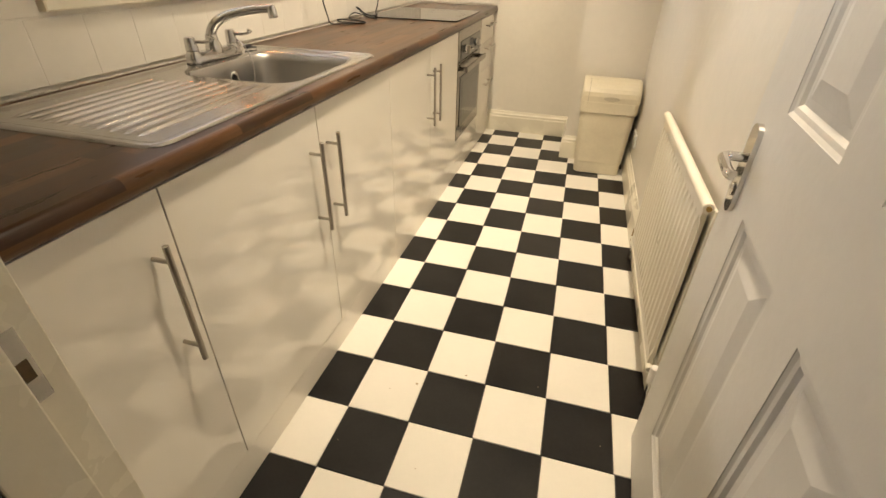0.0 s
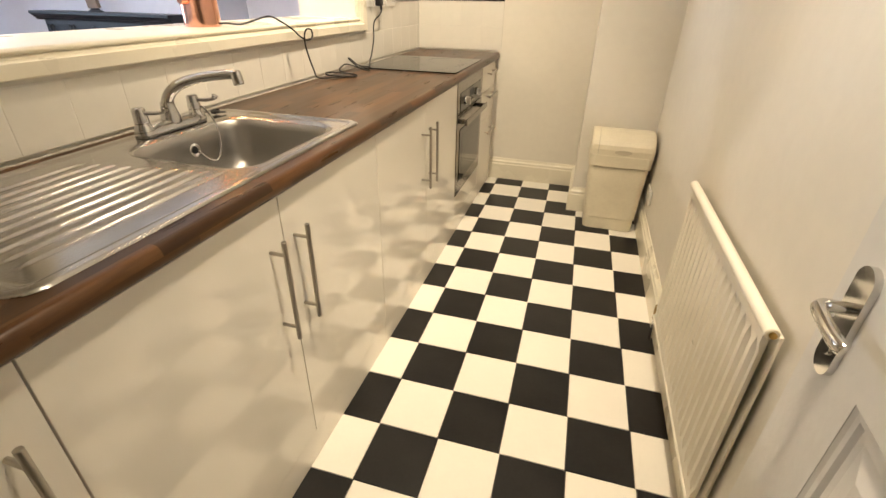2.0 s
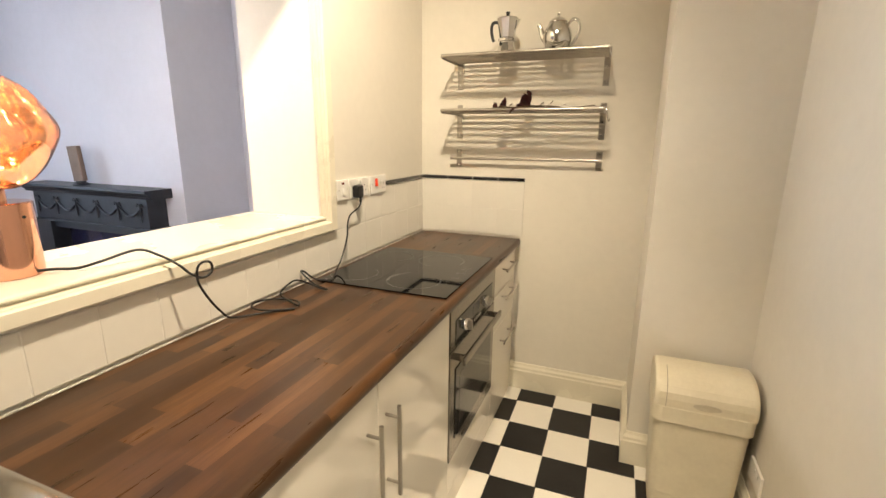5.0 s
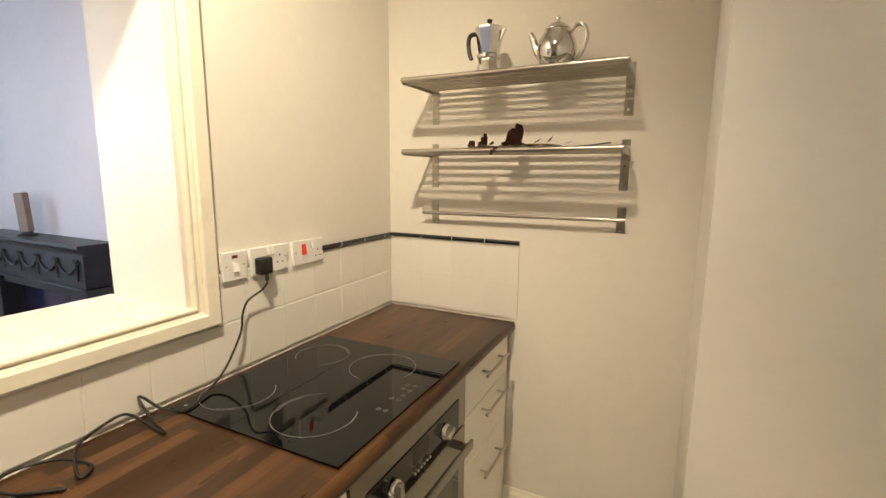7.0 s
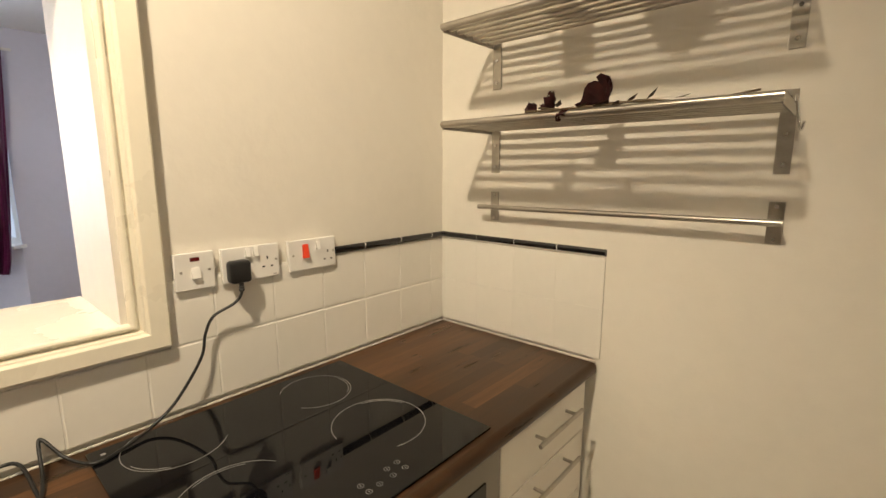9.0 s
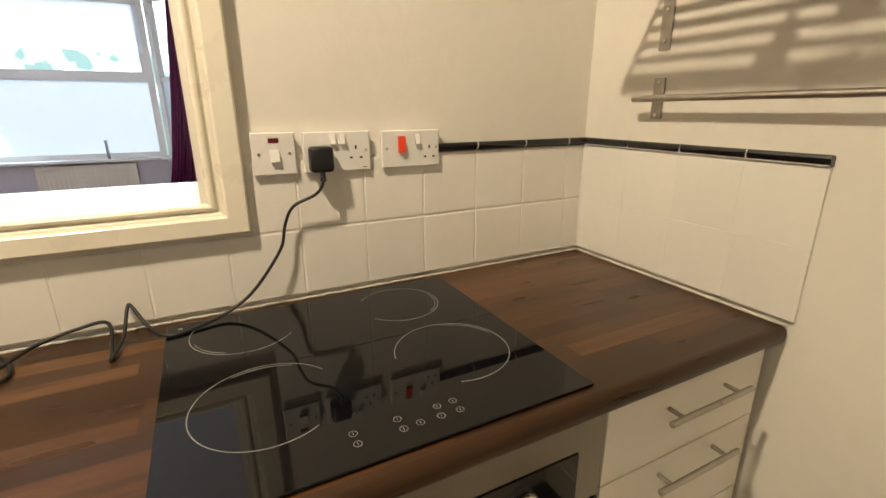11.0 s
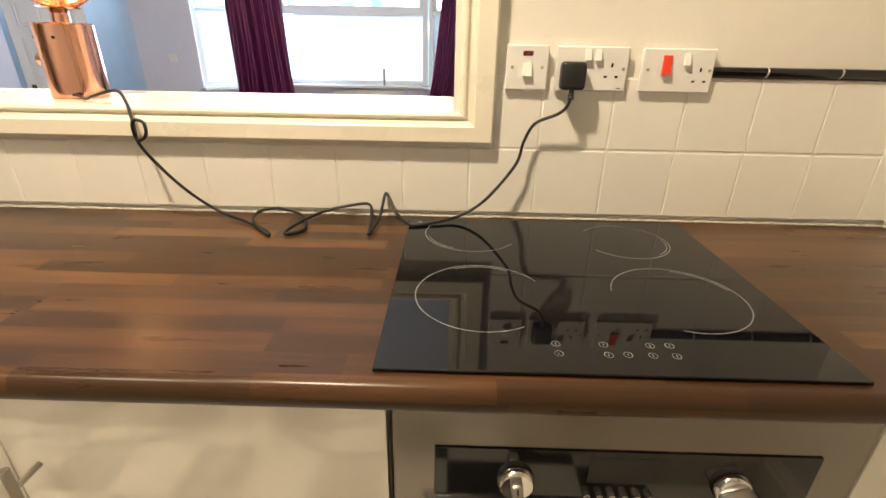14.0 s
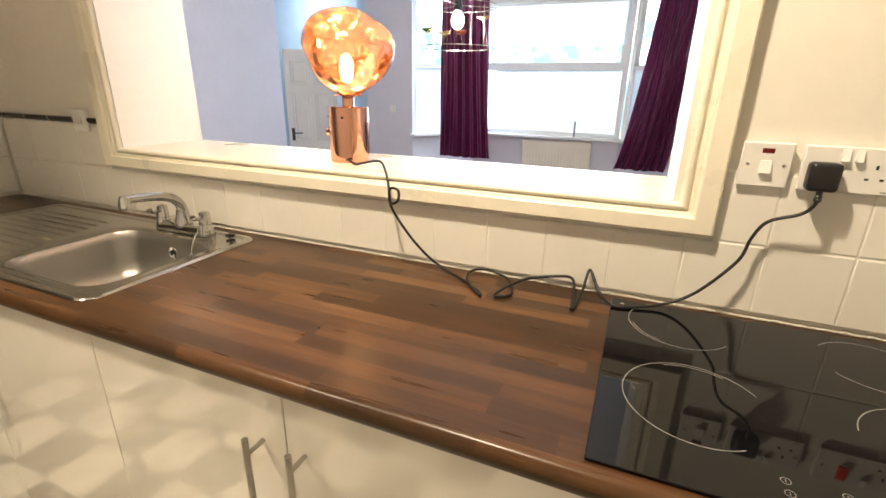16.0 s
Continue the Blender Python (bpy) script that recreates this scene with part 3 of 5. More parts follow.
drawers = thing("drawer_unit", (0.3, 3.76, 0), "gloss white drawer unit with steel bar handles beside the oven", "kitchen cabinet")
bm = box(0.02, 0.556, S[6] + 0.001, S[6] + 0.018, 0.10, 0.868)
box(0.02, 0.572, S[7] - 0.018, S[7] - 0.001, 0.10, 0.868, bm=bm)
box(0.02, 0.54, S[6] + 0.018, S[7] - 0.018, 0.10, 0.118, bm=bm)
part("carcass", bm, CARCASS, drawers, "", smooth=False)
for z0, z1, hz in ((0.708, 0.862, 0.812), (0.520, 0.705, 0.668), (0.105, 0.517, 0.425)):
    front = part("drawer_front", box(0.560, 0.580, S[6] + 0.002, S[7] - 0.02, z0, z1, 0.0012, 2), CABINET, drawers, "plain gloss white drawer front", smooth=False)
    bar_handle(front, (0.612, 3.655, hz), (0.612, 3.885, hz))

plinth = thing("plinth", (0.57, 2.2, 0), "long gloss white plinth boards under the base cabinets", "plinth")
for a, b in ((NEAR + 0.004, 1.8990), (1.9002, 3.5330), (3.5342, FAR - 0.022)):
    part("board", box(0.565, 0.578, a, b, 0.001, 0.102, 0.001), CABINET, plinth, "gloss white plinth board", smooth=False)

# ---- oven ----
OY0, OY1 = S[5] + 0.006, S[6] - 0.004
oven = thing("oven", (0.3, (OY0 + OY1) / 2, 0.2), "built-in stainless steel oven with black control panel and dark glass door", "oven")
part("body", box(0.03, 0.560, OY0, OY1, 0.235, 0.866, 0.002), BLACK, oven, "black oven housing")
part("fascia", box(0.561, 0.583, OY0, OY1, 0.700, 0.866, 0.002), OVENSTEEL, oven, "brushed steel fascia")
panel = part("control_panel", box(0.583, 0.5855, 2.985, 3.475, 0.706, 0.806, 0.0008), OVENGLASS, oven, "glossy black control panel")
part("display", box(0.5855, 0.5862, 3.185, 3.272, 0.752, 0.795), BLACK, panel, "dark clock display")
for i in range(6):
    part("button", rod((0.5855, 3.186 + i * 0.0165, 0.732), (0.5935, 3.186 + i * 0.0165, 0.732), 0.0052, 0.0044, seg=16), CHROME, panel, "small round chrome button")
for ky, turn in ((3.092, 8), (3.372, -68)):
    k = rod((0.5855, ky, 0.752), (0.598, ky, 0.752), 0.0245, 0.0225, seg=32, round_end=0.002)
    knob = part("knob", k, CHROME, panel, "satin chrome rotary oven knob")
    km = Matrix.Translation((0.598, ky, 0.752)) @ Matrix.Rotation(radians(turn), 4, "X")
    gm = box(-0.001, 0.016, -0.0075, 0.0075, -0.0205, 0.0205, 0.004, 3)
    bmesh.ops.transform(gm, matrix=km, verts=gm.verts)
    part("grip", gm, NICKEL, knob, "raised satin finger bar")
    pm_ = box(0.0158, 0.0164, -0.0012, 0.0012, 0.006, 0.018)
    bmesh.ops.transform(pm_, matrix=km, verts=pm_.verts)
    part("pointer", pm_, BLACK, knob)
od = part("oven_door", box(0.561, 0.583, OY0, OY1, 0.240, 0.694, 0.002), OVENSTEEL, oven, "steel framed oven door")
part("window", box(0.583, 0.5862, OY0 + 0.055, OY1 - 0.055, 0.315, 0.612, 0.0008), OVENGLASS, od, "dark oven window glass")
part("inner_window", box(0.5862, 0.5868, OY0 + 0.10, OY1 - 0.10, 0.355, 0.572), material("smoked_glass", (0.07, 0.065, 0.06), 0.08), od, "smoked glass area")
hb = box(0.618, 0.630, OY0 + 0.035, OY1 - 0.035, 0.640, 0.672, 0.005, 3)
for hy in (OY0 + 0.06, OY1 - 0.075):
    box(0.5825, 0.620, hy, hy + 0.016, 0.644, 0.668, 0.002, bm=hb)
part("door_handle", hb, OVENSTEEL, od, "wide flat steel door handle")
solid("oven_filler", box(0.560, 0.579, OY0 - 0.002, OY1 + 0.002, 0.105, 0.232, 0.0012), CABINET, (0, 0, 0), "gloss white filler panel below the oven", "filler panel", smooth=False)

# ---- hob ----
HZ = WT + 0.0062
HX0, HX1, HY0, HY1 = 0.040, 0.572, 2.908, 3.506
hob = thing("hob", (0.3, 3.2, WT), "frameless black ceramic hob with white printed rings", "hob")
part("glass", box(HX0, HX1, HY0, HY1, WT + 0.0006, HZ, 0.0014, 2), HOBGLASS, hob, "glossy black ceramic glass")


def arc(cx, cy, r, a0, a1, w=0.0017, dz=0.0003):
    bm = bmesh.new()
    n = max(8, int(abs(a1 - a0) / 5))
    ring = []
    for i in range(n + 1):
        a = radians(a0 + (a1 - a0) * i / n)
        ring.append([bm.verts.new((cx + rr * math.cos(a), cy + rr * math.sin(a), HZ + z)) for rr, z in ((r - w / 2, -0.0002), (r - w / 2, dz), (r + w / 2, dz), (r + w / 2, -0.0002))])
    for p, q in zip(ring, ring[1:]):
        for i in range(4):
            bm.faces.new((p[i], p[(i + 1) % 4], q[(i + 1) % 4], q[i]))
    bm.faces.new(ring[0][::-1])
    bm.faces.new(ring[-1])
    return bm


for cx, cy, r, a0, a1, b0, b1 in ((0.385, 3.050, 0.104, 118, 392, 150, 205), (0.125, 3.042, 0.095, 165, 415, 285, 335), (0.378, 3.360, 0.101, -20, 261, 105, 165), (0.150, 3.352, 0.085, -56, 234, 35, 100)):
    part("ring_print", arc(cx, cy, r, a0, a1), PRINT, hob, "pale printed cooking ring")
    part("ring_print", arc(cx, cy, r - 0.006, b0, b1), PRINT, hob)
for x, y in ((0.5115, 3.1405), (0.5325, 3.1405), (0.511, 3.203), (0.533, 3.2035), (0.5315, 3.2285), (0.5105, 3.264), (0.532, 3.26), (0.5095, 3.29), (0.532, 3.29)):
    part("touch_mark", arc(x, y, 0.0055, 0, 360, 0.0010), PRINT, hob, "small printed touch control")
    mark = box(x - 0.0024, x + 0.0024, y - 0.0006, y + 0.0006, HZ - 0.0002, HZ + 0.0003)
    part("symbol", mark, PRINT, hob)
part("badge", box(0.062, 0.070, 2.928, 2.936, HZ - 0.0002, HZ + 0.0004), PRINT, hob)

# ---- sink ----
sink = thing("sink", (0.3, 1.36, WT), "stainless steel inset sink with ribbed drainer and one bowl", "sink")


def rounded(x0, x1, y0, y1, r, seg=7):
    out = []
    for cx, cy, a in ((x1 - r, y1 - r, 0), (x0 + r, y1 - r, 90), (x0 + r, y0 + r, 180), (x1 - r, y0 + r, 270)):
        out += [(cx + r * math.cos(radians(a + 90 * i / seg)), cy + r * math.sin(radians(a + 90 * i / seg))) for i in range(seg + 1)]
    return out


def loft(rings, bm=None, cap=True):
    own = bm if bm is not None else bmesh.new()
    vs = [[own.verts.new(p) for p in ring] for ring in rings]
    for p, q in zip(vs, vs[1:]):
        for i in range(len(p)):
            j = (i + 1) % len(p)
            own.faces.new((p[i], p[j], q[j], q[i]))
    if cap:
        own.faces.new(vs[-1])
    return own


def lifted(ring, z):
    return [(x, y, z) for x, y in ring]


def sink_deck():
    """Rim, sunk deck and bowl flange: a height field with the bowl cut out, so that the drainer's ribs are real."""
    bm = bmesh.new()
    nx, ny = 256, 190
    grid = {}

    def inside(x, y, x0, x1, y0, y1, r):
        """Distance inside a rounded rectangle, negative outside."""
        qx, qy = abs(x - (x0 + x1) / 2) - (x1 - x0) / 2 + r, abs(y - (y0 + y1) / 2) - (y1 - y0) / 2 + r
        return -(math.hypot(max(qx, 0), max(qy, 0)) + min(max(qx, qy), 0) - r)

    for i in range(nx + 1):
        for j in range(ny + 1):
            x, y = SX0 + (SX1 - SX0) * i / nx, SY0 + (SY1 - SY0) * j / ny
            d = inside(x, y, SX0, SX1, SY0, SY1, 0.045)
            if d < 0:
                c = Vector(((SX0 + SX1) / 2, (SY0 + SY1) / 2))
                cx, cy = min(max(x, SX0 + 0.045), SX1 - 0.045), min(max(y, SY0 + 0.045), SY1 - 0.045)
                v = Vector((x - cx, y - cy)).normalized() * 0.045
                x, y, d = cx + v.x, cy + v.y, 0
            bowl = inside(x, y, BX0, BX1, BY0, BY1, 0.07)
            z = WT + 0.0008 + 0.0045 * min(1, max(0, d) / 0.006)
            z -= 0.0038 * min(1, max(0, (d - 0.020) / 0.010))
            u = (x - SX0 - 0.075) / 0.0365
            off = abs((u % 1) - 0.5) * 0.0365
            if 0 <= u < 10 and off < 0.0062:
                ends = min(y - SY0 - 0.055, BY0 - 0.085 + 0.055 * u / 10 - y)
                z += 0.0042 * (0.5 + 0.5 * math.cos(math.pi * off / 0.0062)) * min(1, max(0, ends) / 0.022) ** 0.7
            if bowl > -0.022:
                z -= 0.006 * min(1, (bowl + 0.022) / 0.022) ** 2
            grid[i, j] = (bm.verts.new((x, y, z)), bowl)
    for i in range(nx):
        for j in range(ny):
            c = [grid[i, j], grid[i + 1, j], grid[i + 1, j + 1], grid[i, j + 1]]
            if all(b > 0.0012 for _, b in c):
                continue
            if len({tuple(round(q, 6) for q in v.co) for v, _ in c}) < 3:
                continue
            bm.faces.new([v for v, _ in c])
    bmesh.ops.remove_doubles(bm, verts=bm.verts, dist=0.00002)
    return bm


part("deck", sink_deck(), DECK, sink, "ribbed stainless steel drainer and rim", smooth="all")
rings = []
for inset, z, r in ((0.0002, WT - 0.0044, 0.070), (0.006, WT - 0.009, 0.066), (0.011, WT - 0.03, 0.06), (0.018, WT - 0.10, 0.056), (0.023, WT - 0.125, 0.054), (0.033, WT - 0.145, 0.05), (0.048, WT - 0.157, 0.045), (0.070, WT - 0.164, 0.04), (0.10, WT - 0.168, 0.03), (0.135, WT - 0.1715, 0.02), (0.170, WT - 0.175, 0.010)):
    rings.append(lifted(rounded(BX0 + inset, BX1 - inset, BY0 + inset, BY1 - inset, r), z))
part("bowl", loft(rings), BOWL, sink, "deep satin steel bowl", smooth="all")
cx, cy = (BX0 + BX1) / 2 - 0.02, (BY0 + BY1) / 2 + 0.0
zb = WT - 0.1722
waste = part("waste", lathe([(0, 0.043), (0.003, 0.043), (0.004, 0.039), (0.001, 0.030), (0.0005, 0.012)], Matrix.Translation((cx, cy, zb)), 32), CHROME, sink, "round chrome waste")
part("waste_hole", lathe([(0.0, 0.020), (0.0016, 0.020)], Matrix.Translation((cx, cy, zb + 0.0005)), 24), BLACK, waste)
ovm = Matrix.Translation((BX0 + 0.0125, 1.60, WT - 0.055)) @ pose(0, 0, 0, 0, 84, 0)
overflow = part("overflow", lathe([(0, 0.019), (0.003, 0.019), (0.004, 0.016), (0.0015, 0.011)], ovm, 24), CHROME, sink, "round chrome overflow")
part("overflow_hole", lathe([(0.001, 0.0105), (0.003, 0.0100)], ovm, 20), BLACK, overflow)
chain = smoothline([(0.112, 1.700, WT + 0.045), (0.128, 1.703, WT + 0.03), (0.152, 1.700, WT - 0.01), (0.160, 1.688, WT - 0.07), (0.163, 1.662, WT - 0.100), (0.161, 1.630, WT - 0.088), (0.153, 1.607, WT - 0.057)], 16)
cb = bmesh.new()
step = 0
for a, b in zip(chain, chain[1:]):
    bmesh.ops.create_icosphere(cb, subdivisions=1, radius=0.0029, matrix=Matrix.Translation(a))
    bmesh.ops.create_icosphere(cb, subdivisions=1, radius=0.0021, matrix=Matrix.Translation((a + b) / 2))
part("plug_chain", cb, CHROME, sink, "fine bead chain of the plug")

tap = thing("mixer_tap", (0.09, 1.605, WT + 0.003), "chrome deck mixer tap with lever handles on the sink", "tap")
TY = 1.600
br = [(x, y) for x, y in rounded(0.066, 0.118, TY - 0.118, TY + 0.118, 0.024)]
bodyr = [lifted(br, WT + 0.003), lifted(br, WT + 0.014), lifted([(0.092 + (x - 0.092) * 0.8, TY + (y - TY) * 0.96) for x, y in br], WT + 0.026), lifted([(0.092 + (x - 0.092) * 0.5, TY + (y - TY) * 0.9) for x, y in br], WT + 0.032)]
part("body", loft(bodyr), TAPCHROME, tap, "long chrome tap bridge")
part("spout_base", lathe([(0, 0.027), (0.02, 0.025), (0.04, 0.019), (0.055, 0.018)], Matrix.Translation((0.092, TY, WT + 0.020)), 28), TAPCHROME, tap)
sp = smoothline([(0.092, TY, WT + 0.045), (0.091, TY + 0.001, WT + 0.068), (0.098, TY + 0.005, WT + 0.090), (0.118, TY + 0.012, WT + 0.112), (0.150, TY + 0.022, WT + 0.129), (0.200, TY + 0.035, WT + 0.142), (0.255, TY + 0.046, WT + 0.150), (0.296, TY + 0.052, WT + 0.152)], 8)
n = len(sp)
part("spout", tube(sp, 0.014, 18, radii=[0.0165 - 0.0045 * (i / (n - 1)) for i in range(n)]), TAPCHROME, tap, "curved chrome swan spout")
part("nozzle", lathe([(0, 0.0125), (0.003, 0.0145), (0.020, 0.0145), (0.034, 0.0130), (0.038, 0.008)], Matrix.Translation((0.300, TY + 0.052, WT + 0.126)) @ pose(0, 0, 0, 0, -10, 0), 22), TAPCHROME, tap, "short chrome nozzle")
for s in (-1, 1):
    y = TY + s * 0.094
    valve = part("valve", lathe([(0, 0.024), (0.010, 0.0235), (0.018, 0.019), (0.028, 0.016)], Matrix.Translation((0.092, y, WT + 0.016)), 24), TAPCHROME, tap)
    q = Matrix.Translation((0.092, y, WT + 0.036)) @ pose(0, 0, 0, 0, -3, 0)
    hnd = part("lever_handle", lathe([(0, 0.017), (0.004, 0.019), (0.034, 0.0160), (0.040, 0.0150), (0.043, 0.011)], q, 24), TAPCHROME, tap, "chrome lever tap handle")
    lv = smoothline([(0.10, y + 0.002, WT + 0.066), (0.125, y + 0.012, WT + 0.064), (0.145, y + 0.022, WT + 0.068), (0.152, y + 0.026, WT + 0.078)], 5)
    part("lever", tube(lv, 0.005, 12, radii=[0.005] * 10 + [0.0055, 0.0065, 0.008, 0.009, 0.0095, 0.008][:len(lv) - 10]), TAPCHROME, hnd)
clip = box(0.072, 0.094, 1.772, 1.794, WT + 0.005, WT + 0.015, 0.003)
rod((0.075, 1.772, WT + 0.015), (0.091, 1.792, WT + 0.017), 0.003, bm=clip)
rod((0.090, 1.782, WT + 0.010), (0.102, 1.805, WT + 0.007), 0.0028, bm=clip)
solid("sink_plug", clip, BLACK, (0.085, 1.785, WT + 0.005), "small black rubber sink plug lying behind the tap", "plug")


# ---- switches and sockets ----
def plate(name, y0, y1, z0, z1, label, x=0.0075, thick=0.010):
    root = thing(name, (x, (y0 + y1) / 2, (z0 + z1) / 2), label, "electrical fitting", "wall plates over the worktop")
    part("back_box", box(x - 0.006, x + 0.002, y0 + 0.002, y1 - 0.002, z0 + 0.002, z1 - 0.002), WHITEPL, root)
    part("faceplate", box(x + 0.002, x + thick, y0, y1, z0, z1, 0.0025, 3), WHITEPL, root, "white moulded faceplate", smooth=False)
    return root


def screw(root, y, z, x=0.0176):
    part("screw", rod((x - 0.001, y, z), (x + 0.0008, y, z), 0.0032, seg=16), NICKEL, root)


def rocker(root, y, z, w=0.011, h=0.021, mat=None, name="rocker", label="", x=0.0175, tilt=0.003):
    bm = prism([(z - h / 2, x - 0.001), (z - h / 2, x + 0.0045 + tilt), (z + h / 2, x + 0.002), (z + h / 2, x - 0.001)], "y", y - w / 2, y + w / 2)
    for v in bm.verts:
        v.co = Vector((v.co.z, v.co.y, v.co.x))
    return part(name, bm, mat or WHITEPL, root, label, smooth=False)


def pins(root, y, z, x=0.0174):
    for dy, dz, w, h in ((0, 0.011, 0.004, 0.008), (-0.011, -0.011, 0.0065, 0.004), (0.011, -0.011, 0.0065, 0.004)):
        part("pin_hole", box(x - 0.001, x + 0.0004, y + dy - w / 2, y + dy + w / 2, z + dz - h / 2, z + dz + h / 2), BLACK, root)


ps = plate("fused_switch", 3.103, 3.188, 1.193, 1.278, "white switch plate with a dark red neon window")
rocker(ps, 3.146, 1.232, 0.018, 0.024, label="white rocker")
part("neon", box(0.0170, 0.0181, 3.136, 3.156, 1.258, 1.267), NEON, ps, "dark red neon window")
screw(ps, 3.116, 1.236), screw(ps, 3.176, 1.236)
pd = plate("double_socket", 3.204, 3.348, 1.193, 1.277, "white double socket with a black plug in one side")
for y in (3.266, 3.286):
    rocker(pd, y, 1.262)
pins(pd, 3.316, 1.232)
pins(pd, 3.236, 1.232)
screw(pd, 3.339, 1.236)
part("maker_mark", box(0.0172, 0.0177, 3.330, 3.339, 1.1985, 1.2000), BLACK, pd)
pc = plate("cooker_switch", 3.376, 3.520, 1.193, 1.276, "white cooker switch and socket with a red rocker")
rocker(pc, 3.424, 1.245, 0.017, 0.036, REDPL, "red_rocker", "bright red rocker")
rocker(pc, 3.463, 1.256)
pins(pc, 3.494, 1.226)
screw(pc, 3.388, 1.236), screw(pc, 3.512, 1.236)
pl = plate("light_switch", 1.012, 1.090, 1.195, 1.272, "white square light switch plate beside the serving hatch")
rocker(pl, 1.044, 1.234), rocker(pl, 1.060, 1.234)
sw = thing("low_socket", (RIGHT, 3.24, 0.28), "white double socket low on the wall beside the bin", "electrical fitting")
part("faceplate", box(RIGHT - 0.011, RIGHT - 0.001, 3.175, 3.315, 0.235, 0.315, 0.0025, 3), WHITEPL, sw, "", smooth=False)
for y in (3.205, 3.235):
    part("rocker", box(RIGHT - 0.0145, RIGHT - 0.011, y, y + 0.011, 0.288, 0.304, 0.001), WHITEPL, sw)

# ---- lamp with its flex and plug ----
LXC, LYC = -0.156, 2.080
lampx = thing("table_lamp", (LXC, LYC, SILL), "polished copper table lamp with melted translucent globe on the sill", "lamp")
base = part("base", lathe([(0, 0.058), (0.002, 0.061), (0.161, 0.061), (0.164, 0.058), (0.164, 0.02)], Matrix.Translation((LXC, LYC, SILL)), 56), COPPER, lampx, "polished copper cylinder base")
part("neck", lathe([(0, 0.0185), (0.032, 0.0185), (0.036, 0.016)], Matrix.Translation((LXC, LYC, SILL + 0.163)), 32), COPPER, lampx, "short copper neck")
part("dimmer_knob", rod((LXC, LYC - 0.060, SILL + 0.085), (LXC - 0.004, LYC - 0.082, SILL + 0.085), 0.015, seg=24), COPPER, base, "small copper dimmer knob")
for a in (-60, 15):
    part("rivet", rod((LXC + 0.060 * math.cos(radians(a)), LYC + 0.060 * math.sin(radians(a)), SILL + 0.133), (LXC + 0.063 * math.cos(radians(a)), LYC + 0.063 * math.sin(radians(a)), SILL + 0.133), 0.0035, seg=12), BLACK, base)


def shade_bm(k, inner=False):
    bm = bmesh.new()
    bmesh.ops.create_icosphere(bm, subdivisions=6, radius=1.0)
    c = Vector((LXC, LYC + 0.004, SILL + 0.326))
    for v in bm.verts:
        p = v.co.copy()
        r = 1 + 0.10 * noise.noise(p * 1.15 + Vector((3.1, 0.4, 7.7))) + 0.05 * noise.noise(p * 2.1 + Vector((1.7, 5, 2)))
        if inner:
            r += 0.05 * noise.noise(p * 3.2 + Vector((9, 1, 4))) + 0.02 * noise.noise(p * 7 + Vector((2, 8, 1)))
        wide, deep = p.dot(Vector((0.56, -0.83, 0))), p.dot(Vector((0.83, 0.56, 0)))
        p = (Vector((0.56, -0.83, 0)) * wide * 0.130 + Vector((0.83, 0.56, 0)) * deep * 0.120 + Vector((0, 0, p.z * (0.108 if p.z > 0 else 0.138)))) * r * k
        p.z -= 0.022 * deep
        waist = max(0.0, -p.z / 0.142)
        p.x *= 1 - 0.30 * waist ** 2
        p.y *= 1 - 0.30 * waist ** 2
        v.co = c + p
    return bm


shade = bpy.data.materials.new("copper_mirrored_glass")
shade.use_nodes = True
st = shade.node_tree
sn, sk = st.nodes, st.links
sn.remove(sn["Principled BSDF"])
gl, tr, mx = sn.new("ShaderNodeBsdfGlossy"), sn.new("ShaderNodeBsdfTransparent"), sn.new("ShaderNodeMixShader")
gl.inputs["Color"].default_value, gl.inputs["Roughness"].default_value = (1.0, 0.74, 0.62, 1), 0.05
tr.inputs["Color"].default_value = (1.0, 0.89, 0.81, 1)
fr = sn.new("ShaderNodeFresnel")
fr.inputs["IOR"].default_value = 1.9
mr = sn.new("ShaderNodeMapRange")
mr.inputs["To Min"].default_value, mr.inputs["To Max"].default_value = 0.36, 1.0
sk.new(fr.outputs[0], mr.inputs[0])
sk.new(mr.outputs[0], mx.inputs[0])
sk.new(tr.outputs[0], mx.inputs[1])
sk.new(gl.outputs[0], mx.inputs[2])
bn, bp = sn.new("ShaderNodeTexNoise"), sn.new("ShaderNodeBump")
bn.inputs["Scale"].default_value, bn.inputs["Detail"].default_value, bn.inputs["Distortion"].default_value = 9, 1.5, 1.2
co = sn.new("ShaderNodeTexCoord")
sk.new(co.outputs["Object"], bn.inputs["Vector"])
bp.inputs["Strength"].default_value, bp.inputs["Distance"].default_value = 1.0, 0.05
sk.new(bn.outputs[0], bp.inputs["Height"])
inner_mat = shade.copy()
sk.new(mx.outputs[0], sn["Material Output"].inputs[0])
it = inner_mat.node_tree
it.links.new(it.nodes["Mix Shader"].outputs[0], it.nodes["Material Output"].inputs[0])
it.links.new(it.nodes["Bump"].outputs[0], it.nodes["Glossy BSDF"].inputs["Normal"])
it.nodes["Glossy BSDF"].inputs["Color"].default_value = (1.0, 0.84, 0.70, 1)
it.nodes["Glossy BSDF"].inputs["Roughness"].default_value = 0.12
globe = part("shade", shade_bm(1.0), shade, lampx, "translucent copper globe shade")
part("shade_lining", shade_bm(0.95, True), inner_mat, globe, "rippled reflective inner skin")
part("collar", lathe([(0, 0.042), (0.003, 0.044), (0.006, 0.03)], Matrix.Translation((LXC, LYC, SILL + 0.194)), 32), COPPER, lampx)
